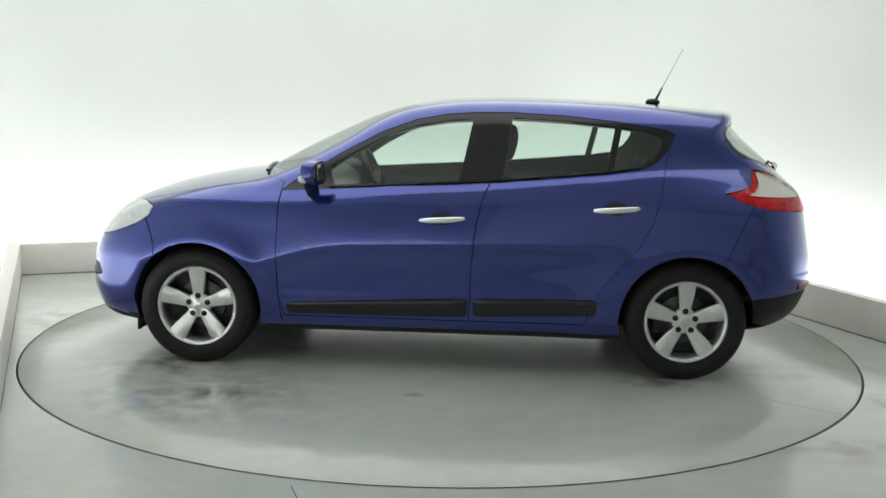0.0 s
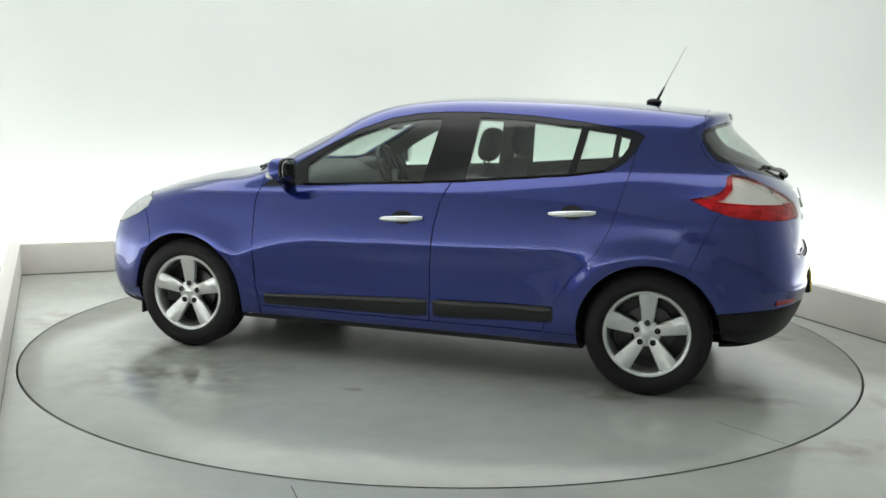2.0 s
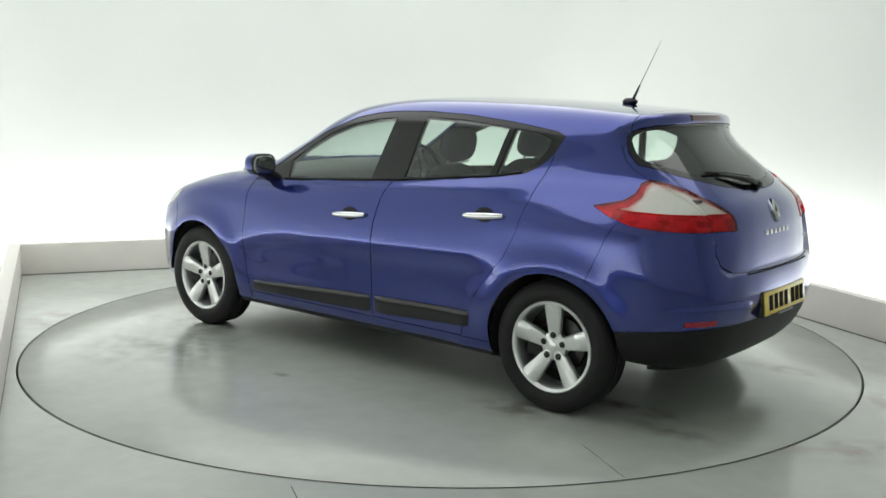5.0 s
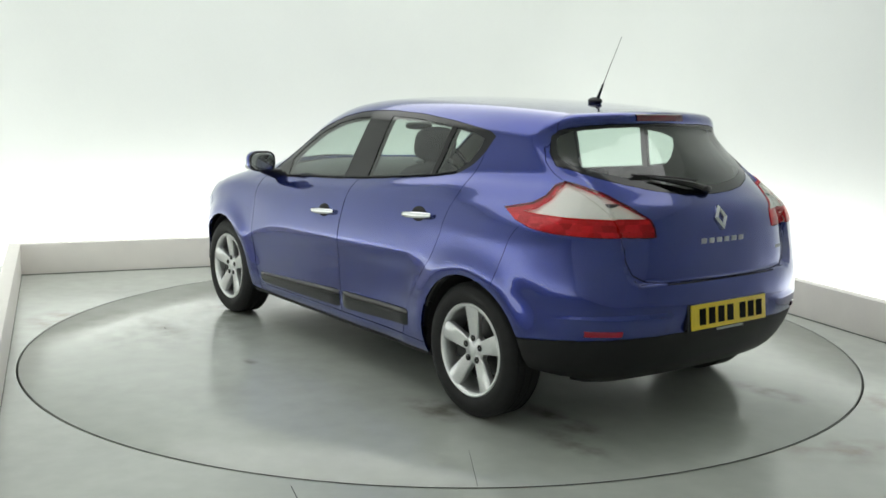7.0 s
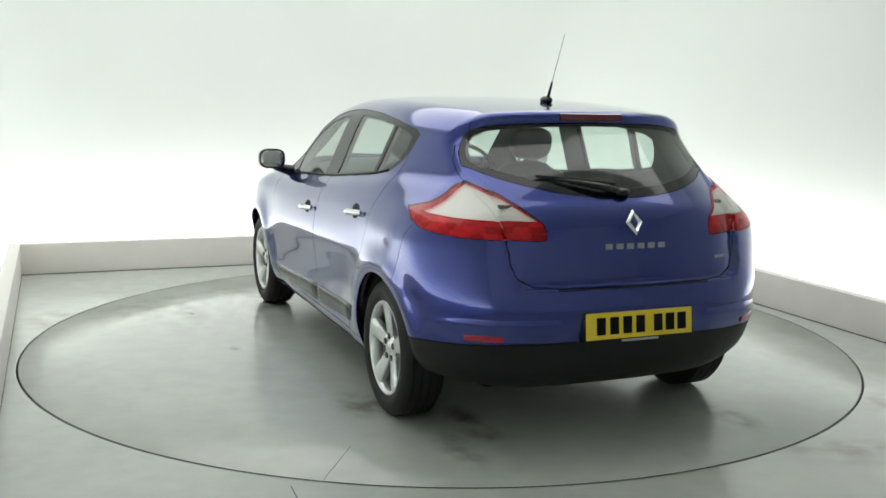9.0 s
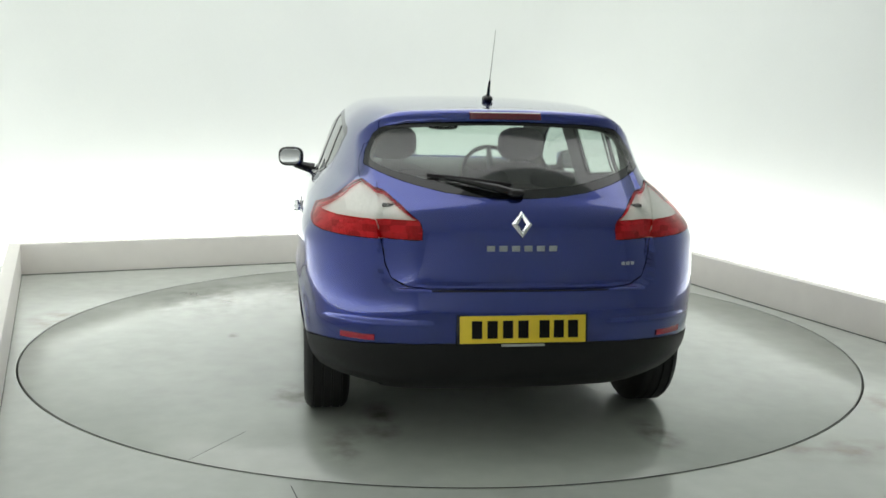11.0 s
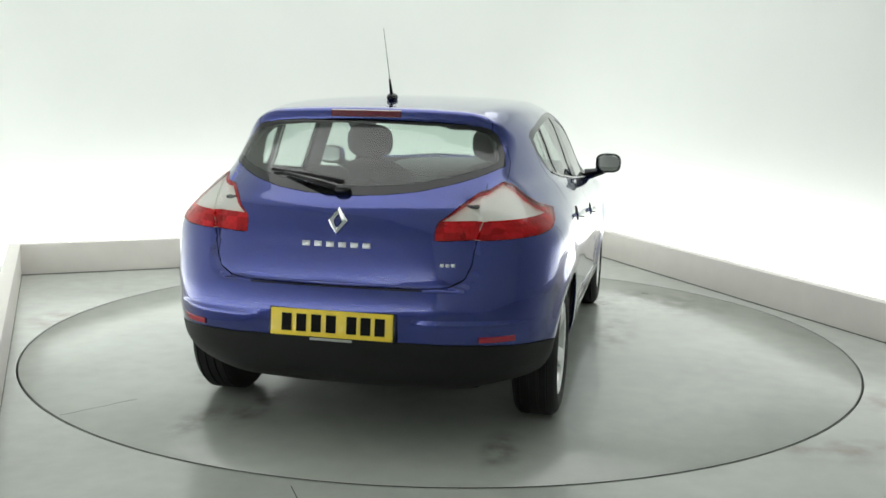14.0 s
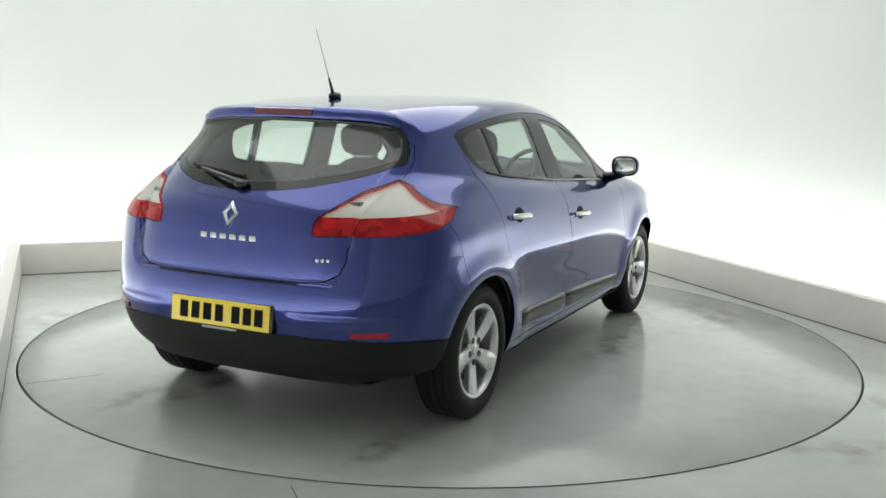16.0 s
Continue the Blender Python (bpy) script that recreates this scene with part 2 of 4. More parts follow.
def lathe(bm, profile, sides=48, axis="y", closed=False):
    """Turns (radius, offset) pairs round the y axis."""
    rings = []
    for r, o in profile:
        ring = []
        for k in range(sides):
            a = k * math.tau / sides
            ring.append(bm.verts.new((r * math.cos(a), o, r * math.sin(a)) if axis == "y" else (r * math.cos(a), r * math.sin(a), o)))
        rings.append(ring)
    pairs = list(zip(rings, rings[1:])) + ([(rings[-1], rings[0])] if closed else [])
    for q, w in pairs:
        for k in range(sides):
            bm.faces.new((q[k], w[k], w[(k + 1) % sides], q[(k + 1) % sides]))
    bmesh.ops.recalc_face_normals(bm, faces=bm.faces)


def blob(bm, centre, size, power=2.6, nu=20, nv=12, m=None):
    """A rounded block: a super-ellipsoid."""
    def sp(c, e):
        return math.copysign(abs(c) ** e, c)
    e = 2 / power
    grid = []
    for i in range(1, nv):
        p = -math.pi / 2 + math.pi * i / nv
        row = []
        for j in range(nu):
            a = math.tau * j / nu
            co = Vector((size[0] * sp(math.cos(p), e) * sp(math.cos(a), e), size[1] * sp(math.cos(p), e) * sp(math.sin(a), e), size[2] * sp(math.sin(p), e)))
            row.append(bm.verts.new((m @ co if m is not None else co) + Vector(centre)))
        grid.append(row)
    lo = Vector((0, 0, -size[2]))
    hi = Vector((0, 0, size[2]))
    a = bm.verts.new((m @ lo if m is not None else lo) + Vector(centre))
    b = bm.verts.new((m @ hi if m is not None else hi) + Vector(centre))
    for q, w in zip(grid, grid[1:]):
        for j in range(nu):
            bm.faces.new((q[j], q[(j + 1) % nu], w[(j + 1) % nu], w[j]))
    for j in range(nu):
        bm.faces.new((a, grid[0][(j + 1) % nu], grid[0][j]))
        bm.faces.new((b, grid[-1][j], grid[-1][(j + 1) % nu]))


def prism(bm, outline, depth, m):
    """An outline in x, z pushed depth along y, then put at m."""
    lo = [bm.verts.new(m @ Vector((x, 0, z))) for x, z in outline]
    hi = [bm.verts.new(m @ Vector((x, depth, z))) for x, z in outline]
    bm.faces.new(lo)
    bm.faces.new(hi[::-1])
    n = len(outline)
    for i in range(n):
        bm.faces.new((lo[i], hi[i], hi[(i + 1) % n], lo[(i + 1) % n]))
    bmesh.ops.recalc_face_normals(bm, faces=bm.faces)


# ---- the studio ----
def build_room():
    u0, u1, v1 = PLINTH_U0, PLINTH_U1, PLINTH_V
    wu0, wu1, wv1, wv0 = u0 - WALL_GAP, u1 + WALL_GAP, v1 + WALL_GAP, -6.7
    # floor: one sheet with a round opening for the turntable
    bm = bmesh.new()
    n = 288
    lip = TABLE_R + 0.006
    rows = []
    for z, r in [(-0.06, lip), (-0.002, lip), (0.0, lip + 0.002), (0.0, TABLE_R + 0.25)]:
        rows.append([bm.verts.new((TABLE_X + r * math.cos(k * math.tau / n), TABLE_Y + r * math.sin(k * math.tau / n), z)) for k in range(n)])
    far = []
    inv = ROOM_M.inverted()
    for k in range(n):
        d = inv @ Vector((math.cos(k * math.tau / n), math.sin(k * math.tau / n), 0))
        s = min(((wu1 + 0.05) / d.x if d.x > 1e-9 else (wu0 - 0.05) / d.x if d.x < -1e-9 else 99), ((wv1 + 0.05) / d.y if d.y > 1e-9 else (wv0 - 0.05) / d.y if d.y < -1e-9 else 99))
        far.append(bm.verts.new(ROOM_M @ (d * s)))
    rows.append(far)
    for q, w in zip(rows, rows[1:]):
        for k in range(n):
            bm.faces.new((q[k], w[k], w[(k + 1) % n], q[(k + 1) % n]))
    solid("floor", bm, FLOOR, "grey-green painted concrete studio floor, faintly glossy and marked", "floor", "structure")
    bm = bmesh.new()
    bmesh.ops.create_circle(bm, cap_ends=True, segments=96, radius=TABLE_R + 0.1)
    bmesh.ops.translate(bm, verts=bm.verts, vec=(TABLE_X, TABLE_Y, -0.062))
    solid("turntable_pit", bm, PIT, "dark pit below the turntable gap", "pit", "structure")
    bm = bmesh.new()
    a, b = Vector((-0.565, -2.44, 0)), Vector((-0.33, -3.1, 0))
    d = (b - a).normalized()
    m = Matrix.Translation(a) @ d.to_track_quat("X", "Z").to_matrix().to_4x4()
    box(bm, 0.02, (b - a).length, -0.0015, 0.0015, -0.01, 0.0006, 0, m)
    solid("floor_joint", bm, PIT, "thin dark joint in the painted floor", "floor joint", "structure")
    # plinth walls
    th = 0.09
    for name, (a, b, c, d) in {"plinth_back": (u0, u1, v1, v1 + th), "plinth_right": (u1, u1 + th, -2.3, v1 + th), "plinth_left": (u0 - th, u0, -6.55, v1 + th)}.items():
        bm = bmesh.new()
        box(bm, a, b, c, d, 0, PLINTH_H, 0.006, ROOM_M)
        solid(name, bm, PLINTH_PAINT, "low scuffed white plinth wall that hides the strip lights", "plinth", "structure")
    # thin dark strips along the plinth feet stand in for their contact shadow
    for name, (a, b, c, d) in {"contact_shade_back": (u0 + 0.003, u1 - 0.003, v1 - 0.003, v1 + 0.02), "contact_shade_right": (u1 - 0.003, u1 + 0.02, -2.25, v1 - 0.004), "contact_shade_left": (u0 - 0.02, u0 + 0.003, -6.5, v1 - 0.004)}.items():
        bm = bmesh.new()
        box(bm, a, b, c, d, 0.0005, 0.006, 0.001, ROOM_M)
        solid(name, bm, CONTACT_SHADE, "thin dark strip standing in for the contact shadow at the plinth foot", "seam", "structure")
    # walls with rounded inner corners, one shell with thickness
    rad, t = 1.1, 0.12
    path = [Vector((wu0, wv0)), Vector((wu0, wv1 - rad))]
    path += [Vector((wu0 + rad - rad * math.cos(a), wv1 - rad + rad * math.sin(a))) for a in np.linspace(0, math.pi / 2, 15)[1:]]
    path += [Vector((wu1 - rad + rad * math.sin(a), wv1 - rad + rad * math.cos(a))) for a in np.linspace(0, math.pi / 2, 15)]
    path += [Vector((wu1, wv0))]
    bm = bmesh.new()
    prof = []
    for i, p in enumerate(path):
        d = (path[min(i + 1, len(path) - 1)] - path[max(i - 1, 0)]).normalized()
        nrm = Vector((-d.y, d.x))
        q = p + nrm * t
        prof.append([bm.verts.new(ROOM_M @ Vector((a.x, a.y, z))) for a, z in ((p, 0), (p, CEIL), (q, CEIL), (q, 0))])
    for a, b in zip(prof, prof[1:]):
        for k in range(4):
            bm.faces.new((a[k], a[(k + 1) % 4], b[(k + 1) % 4], b[k]))
    bm.faces.new(prof[0][::-1])
    bm.faces.new(prof[-1])
    bmesh.ops.recalc_face_normals(bm, faces=bm.faces)
    solid("wall_cyclorama", bm, WALL, "seamless white studio wall with rounded corners, lit from below", "wall", "structure")
    # unseen wall added close behind the camera to brighten what the car reflects
    bm = bmesh.new()
    box(bm, wu0 - t, wu1 + t, wv0 - t, wv0, 0, CEIL, 0, ROOM_M)
    solid("bounce_wall_front", bm, WALL, "plain white wall added unseen behind the camera to brighten reflections", "wall", "structure")
    bm = bmesh.new()
    box(bm, wu0 - t, wu1 + t, wv0 - t, wv1 + t, CEIL + 0.004, CEIL + 0.15, 0, ROOM_M)
    solid("ceiling", bm, WALL, "plain white studio ceiling", "ceiling", "structure")


def build_turntable():
    table = thing("turntable", "round grey painted car turntable flush with the floor", "turntable")
    bm = bmesh.new()
    lathe(bm, [(0.001, 0.0), (0.6, 0.0), (1.2, 0.0), (1.9, 0.0), (TABLE_R - 0.006, 0.0), (TABLE_R - 0.002, -0.003), (TABLE_R - 0.002, -0.05), (0.001, -0.05)], 288, "z")
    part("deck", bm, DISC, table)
    bm = bmesh.new()
    m = Matrix.Rotation(radians(146.8), 4, "Z")
    box(bm, 2.05, TABLE_R - 0.02, -0.0008, 0.0008, -0.01, 0.0006, 0, m)
    part("deck_joint", bm, PIT, table, "dark radial joint")
    bm = bmesh.new()
    lathe(bm, [(TABLE_R - 0.0065, 0.0003), (TABLE_R - 0.0055, 0.0009), (TABLE_R - 0.003, 0.0009), (TABLE_R - 0.0022, -0.001)], 288, "z")
    part("edge_ring", bm, DARK_METAL, table, "dark steel edge ring")
    return table


build_room()
turntable = build_turntable()

# ---- the car ----
WB, TRACK, WHEEL_R, ARCH_R = 1.3205, 0.775, 0.318, 0.357


def curve(pairs):
    """A smooth line through (x, value) pairs: cubic Hermite with limited slopes."""
    xs = np.array([p[0] for p in pairs], float)
    ys = np.array([p[1] for p in pairs], float)
    if xs[0] > xs[-1]:
        xs, ys = xs[::-1], ys[::-1]
    h, d = np.diff(xs), np.diff(ys) / np.diff(xs)
    m = np.zeros(len(xs))
    m[1:-1] = (d[:-1] * h[1:] + d[1:] * h[:-1]) / (h[1:] + h[:-1])
    m[0], m[-1] = d[0], d[-1]

    def value(x):
        x = np.clip(x, xs[0], xs[-1])
        k = np.clip(np.searchsorted(xs, x) - 1, 0, len(h) - 1)
        s = (x - xs[k]) / h[k]
        return ((1 + 2 * s) * (1 - s) ** 2 * ys[k] + s * (1 - s) ** 2 * h[k] * m[k] + s * s * (3 - 2 * s) * ys[k + 1] + s * s * (s - 1) * h[k] * m[k + 1])
    return value


def smoothstep(a, b, x):
    s = np.clip((x - a) / (b - a), 0, 1)
    return s * s * (3 - 2 * s)


# centre-line profile, from the sill at the tail over the roof to the nose
PROFILE = [(-1.60, 0.20), (-1.85, 0.225), (-2.00, 0.305), (-2.062, 0.41), (-2.085, 0.50), (-2.095, 0.58), (-2.092, 0.650), (-2.080, 0.71), (-2.066, 0.78), (-2.052, 0.85),
           (-2.035, 0.93), (-2.00, 1.005), (-1.93, 1.072), (-1.81, 1.185), (-1.69, 1.290), (-1.640, 1.350), (-1.648, 1.378), (-1.646, 1.403), (-1.628, 1.420), (-1.54, 1.430), (-1.30, 1.450), (-1.00, 1.468), (-0.60, 1.480),
           (-0.25, 1.480), (0.00, 1.464), (0.20, 1.432), (0.40, 1.375), (0.60, 1.290), (0.85, 1.168), (1.06, 1.058), (1.16, 1.030), (1.30, 1.012), (1.50, 0.975), (1.70, 0.922),
           (1.86, 0.858), (1.97, 0.775), (2.04, 0.68), (2.085, 0.56), (2.10, 0.46), (2.085, 0.34), (2.02, 0.24), (1.85, 0.20), (1.0, 0.19), (0.0, 0.19), (-1.0, 0.19)]


def spline_loop(points, n=8):
    p = np.array(points)
    out = []
    for i in range(len(p)):
        a, b, c, d = p[i - 1], p[i], p[(i + 1) % len(p)], p[(i + 2) % len(p)]
        ta, tb = np.linalg.norm(b - a) ** 0.5, np.linalg.norm(c - b) ** 0.5
        tc = np.linalg.norm(d - c) ** 0.5
        m1 = tb * ((b - a) / ta - (c - a) / (ta + tb) + (c - b) / tb)
        m2 = tb * ((c - b) / tb - (d - b) / (tb + tc) + (d - c) / tc)
        for k in range(n):
            s = k / n
            out.append((2 * s ** 3 - 3 * s ** 2 + 1) * b + (s ** 3 - 2 * s ** 2 + s) * m1 + (3 * s ** 2 - 2 * s ** 3) * c + (s ** 3 - s ** 2) * m2)
    return np.array(out)


GX, GZ, GH = -2.7, -0.3, 0.0125
GN, GM = int(5.4 / GH), int(2.3 / GH)


def profile_field():
    """Signed distance to the profile, on a grid."""
    loop = spline_loop(PROFILE)
    xs, zs = GX + GH * np.arange(GN), GZ + GH * np.arange(GM)
    X, Z = np.meshgrid(xs, zs, indexing="ij")
    best, inside = np.full(X.shape, 1e9), np.zeros(X.shape, bool)
    for (ax, az), (bx, bz) in zip(loop, np.roll(loop, -1, 0)):
        dx, dz = bx - ax, bz - az
        s = np.clip(((X - ax) * dx + (Z - az) * dz) / (dx * dx + dz * dz + 1e-12), 0, 1)
        best = np.minimum(best, (X - ax - s * dx) ** 2 + (Z - az - s * dz) ** 2)
        inside ^= ((az > Z) != (bz > Z)) & (X < ax + (Z - az) * dx / (dz if dz else 1e-12))
    return np.where(inside, -1, 1) * np.sqrt(best)


FIELD = profile_field()


def profile_at(x, z):
    a, b = np.clip((x - GX) / GH, 0, GN - 2.001), np.clip((z - GZ) / GH, 0, GM - 2.001)
    i, j = a.astype(int), b.astype(int)
    u, v = a - i, b - j
    return (FIELD[i, j] * (1 - u) + FIELD[i + 1, j] * u) * (1 - v) + (FIELD[i, j + 1] * (1 - u) + FIELD[i + 1, j + 1] * u) * v


side_z = curve([(0.10, 0.80), (0.20, 0.836), (0.28, 0.864), (0.36, 0.880), (0.44, 0.885), (0.52, 0.891), (0.60, 0.897), (0.66, 0.903), (0.70, 0.904), (0.76, 0.8995), (0.84, 0.888),
                (0.92, 0.871), (0.98, 0.848), (1.02, 0.818), (1.06, 0.797), (1.20, 0.742), (1.38, 0.664), (1.46, 0.62), (1.6, 0.53)])
belt = curve([(0.95, 0.955), (0.62, 0.972), (0.24, 0.997), (-0.18, 1.02), (-0.36, 1.036), (-0.66, 1.064), (-0.90, 1.088), (-1.13, 1.115), (-1.6, 1.12)])
crease = curve([(0.9, 0.60), (0.65, 0.665), (0.23, 0.69), (-0.3, 0.70), (-0.9, 0.715), (-1.4, 0.72)])
taper_low = curve([(-2.3, 0.42), (-2.12, 0.25), (-2.0, 0.165), (-1.85, 0.080), (-1.7, 0.035), (-1.5, 0.009), (-1.3, 0.003), (-1.0, 0.0), (0.0, 0.0), (1.0, 0.0), (1.3, 0.003), (1.5, 0.018), (1.7, 0.06),
                   (1.85, 0.118), (1.95, 0.18), (2.05, 0.27), (2.12, 0.36), (2.3, 0.6)])
taper_high = curve([(-2.2, 0.42), (-1.95, 0.285), (-1.75, 0.203), (-1.5, 0.126), (-1.2, 0.062), (-0.8, 0.018), (-0.3, 0.0), (0.2, 0.0), (0.6, 0.02), (0.9, 0.06), (1.2, 0.11), (2.0, 0.3)])
plan_rear = curve([(-0.3, 0.012), (0, 0.0), (0.3, 0.012), (0.5, 0.045), (0.65, 0.10), (0.8, 0.20), (0.95, 0.36), (1.2, 0.7)])
plan_front = curve([(-0.3, 0.02), (0, 0.0), (0.3, 0.02), (0.5, 0.06), (0.65, 0.115), (0.8, 0.21), (0.95, 0.42), (1.2, 0.8)])


plan_glass = curve([(-0.3, 0.030), (0, 0.0), (0.3, 0.030), (0.5, 0.095), (0.65, 0.17), (0.8, 0.28), (0.95, 0.42), (1.2, 0.8)])


shoulder = curve([(0.2, 0.94), (-0.2, 0.95), (-0.8, 0.976), (-1.5, 1.000), (-2.0, 1.01)])
pocket_rear = curve([(0.75, -0.94), (0.66, -0.925), (0.58, -0.90), (0.46, -0.845), (0.30, -0.78), (0.2, -0.76)])


def hinge(t, r):
    return 0.5 * (t + np.sqrt(t * t + r * r))


def soft_min(a, b, k):
    s = np.maximum(k - np.abs(a - b), 0) / k
    return np.minimum(a, b) - s * s * k / 4


def door_pocket(x, z):
    """How far a place lies below the doors' feature line, or ahead of its rear end."""
    return soft_min(crease(x) - z, x - pocket_rear(z), 0.10)


def gate_pocket(y, z):
    """How far a place lies inside the sunk lower part of the tailgate."""
    return soft_min(z - 0.702, 0.575 - np.abs(y), 0.10)


def half_width(x, z):
    zz = z + (1.02 - belt(x)) * smoothstep(0.72, 0.95, z)
    zz = zz + (0.70 - crease(x)) * smoothstep(0.45, 0.62, z) * (1 - smoothstep(0.72, 0.9, z))
    s = smoothstep(0.86, 1.16, z)
    w = side_z(zz) - taper_low(x) * (1 - s) - taper_high(x) * s
    for cx in (WB, -WB):
        r = np.hypot(x - cx, z - 0.318)
        w = w + 0.016 * np.exp(-((r - 0.385) / 0.07) ** 2) * smoothstep(0.2, 0.5, z)
    d = door_pocket(x, z)
    w = w - 0.15 * hinge(d, 0.007) * np.exp(-np.maximum(d, 0) / 0.20) * (1 - smoothstep(0.80, 1.0, x))
    d = z - shoulder(x)
    w = w - 0.13 * hinge(d, 0.006) * np.exp(-np.maximum(d, 0) / 0.06) * smoothstep(-0.1, -0.7, x) * (1 - smoothstep(-1.55, -1.75, x))
    # rear shoulder over the lamps
    w = w + 0.013 * np.exp(-((x + 1.55) / 0.35) ** 2 - ((z - 0.92) / 0.16) ** 2)
    return w


def body_field(x, y, z):
    ay = np.abs(y)
    low = 1 - smoothstep(1.0, 1.3, z)
    rear = smoothstep(-0.9, -1.7, x)
    front = smoothstep(0.6, 1.6, x)
    px = x - (plan_rear(ay) * low + plan_glass(ay) * (1 - low)) * rear + plan_front(ay) * front
    g = gate_pocket(y, z)
    px = px - 0.030 * smoothstep(-0.006, 0.012, g) * np.exp(-np.maximum(g, 0) / 0.13) * smoothstep(-1.5, -1.8, x)
    # ridge low on the rear bumper, beside the plate
    px = px + 0.008 * (1 - smoothstep(0.562, 0.580, z)) * smoothstep(0.44, 0.52, z) * smoothstep(0.30, 0.40, ay) * smoothstep(-1.6, -1.8, x)
    # the windscreen bows in plan
    px = px + 0.30 * ay ** 2 * smoothstep(0.15, 0.6, x) * (1 - front) * smoothstep(0.9, 1.1, z)
    top = smoothstep(0.7, 1.2, z)
    pz = z + (0.055 * ay ** 2 + 0.10 * ay ** 4) * top
    pz = pz - 0.05 * smoothstep(0.45, 0.85, ay) * rear * (1 - smoothstep(0.30, 0.55, z))
    a = profile_at(px, pz)
    b = ay - half_width(x, z)
    k = 0.07 + 0.05 * smoothstep(1.15, 1.4, z) + 0.04 * rear * (1 - smoothstep(1.0, 1.2, z))
    h = np.maximum(k - np.abs(a - b), 0) / k
    return np.maximum(a, b) + h * h * k / 4


def meet(p, q, steps=34):
    """Where the lines from p (inside) to q (outside) leave the body."""
    lo, hi = np.zeros(len(p)), np.ones(len(p))
    for _ in range(steps):
        mid = (lo + hi) / 2
        c = p + (q - p) * mid[:, None]
        out = body_field(c[:, 0], c[:, 1], c[:, 2]) > 0
        hi, lo = np.where(out, mid, hi), np.where(out, lo, mid)
    return p + (q - p) * ((lo + hi) / 2)[:, None]


def sheet(u0, u1, v0, v1, step, ends, axis):
    """A table of where the body lies along one axis, read between its points."""
    us, vs = np.arange(u0, u1 + step, step), np.arange(v0, v1 + step, step)
    U, V = (a.ravel() for a in np.meshgrid(us, vs, indexing="ij"))
    p, q = ends(U, V)
    grid = meet(p, q, 26)[:, axis].reshape(len(us), len(vs))

    def value(u, v):
        a, b = min(max((u - u0) / step, 0), len(us) - 1.001), min(max((v - v0) / step, 0), len(vs) - 1.001)
        i, j = int(a), int(b)
        s, t = a - i, b - j
        return float((grid[i, j] * (1 - s) + grid[i + 1, j] * s) * (1 - t) + (grid[i, j + 1] * (1 - s) + grid[i + 1, j + 1] * s) * t)
    return value


side_y = sheet(-1.6, 1.2, 0.22, 1.36, 0.02, lambda x, z: (np.stack([x, 0 * x, z], -1), np.stack([x, 0 * x + 1.3, z], -1)), 1)
tail_x = sheet(-0.8, 0.8, 0.40, 1.42, 0.01, lambda y, z: (np.stack([0 * y - 1.0, y, z], -1), np.stack([0 * y - 2.6, y, z], -1)), 0)
roof_z = sheet(-1.55, 1.1, -0.7, 0.7, 0.025, lambda x, y: (np.stack([x, y, 0 * x + 0.8], -1), np.stack([x, y, 0 * x + 1.9], -1)), 2)


def field_normals(pts):
    e = 0.004
    g = np.stack([body_field(*(pts + e * a).T) - body_field(*(pts - e * a).T) for a in np.eye(3)], -1)
    return g / np.maximum(np.linalg.norm(g, axis=1, keepdims=True), 1e-9)


def body_bmesh():
    """The whole outer skin as a fine quad mesh."""
    nx, ny, nz = 168, 72, 60
    ax, ay, az = np.linspace(-2.35, 2.35, nx + 1), np.linspace(-1.15, 1.15, ny + 1), np.linspace(-0.15, 1.75, nz + 1)
    index, pts, faces = {}, [], []

    def key(i, j, k):
        if (i, j, k) not in index:
            index[i, j, k] = len(pts)
            pts.append((ax[i], ay[j], az[k]))
        return index[i, j, k]
    for i in range(nx):
        for k in range(nz):
            faces.append([key(i, 0, k), key(i + 1, 0, k), key(i + 1, 0, k + 1), key(i, 0, k + 1)])
            faces.append([key(i, ny, k), key(i, ny, k + 1), key(i + 1, ny, k + 1), key(i + 1, ny, k)])
        for j in range(ny):
            faces.append([key(i, j, nz), key(i + 1, j, nz), key(i + 1, j + 1, nz), key(i, j + 1, nz)])
            faces.append([key(i, j, 0), key(i, j + 1, 0), key(i + 1, j + 1, 0), key(i + 1, j, 0)])
    for j in range(ny):
        for k in range(nz):
            faces.append([key(0, j, k), key(0, j, k + 1), key(0, j + 1, k + 1), key(0, j + 1, k)])
            faces.append([key(nx, j, k), key(nx, j + 1, k), key(nx, j + 1, k + 1), key(nx, j, k + 1)])
    q = np.array(pts)
    p = np.stack([q[:, 0] * 0.70, q[:, 1] * 0.25, 0.60 + (q[:, 2] - 0.60) * 0.18], -1)
    pos = meet(p, q)
    bm = bmesh.new()
    vs = [bm.verts.new(c) for c in pos]
    for f in faces:
        bm.faces.new([vs[i] for i in f])
    return bm


# views in which outlines are drawn: from the side, the tail, above, and the two rear corners
def view_side(c): return (c[0], c[2])
def view_end(c): return (c[1], c[2])
def view_top(c): return (c[0], c[1])
def view_corner_left(c): return ((c[0] + c[1]) * 0.70710678, c[2])
def view_corner_right(c): return ((c[0] - c[1]) * 0.70710678, c[2])


VIEW_AXES = {view_side: ((1, 0, 0), (0, 0, 1)), view_end: ((0, 1, 0), (0, 0, 1)), view_top: ((1, 0, 0), (0, 1, 0)),
             view_corner_left: ((0.70710678, 0.70710678, 0), (0, 0, 1)), view_corner_right: ((0.70710678, -0.70710678, 0), (0, 0, 1))}


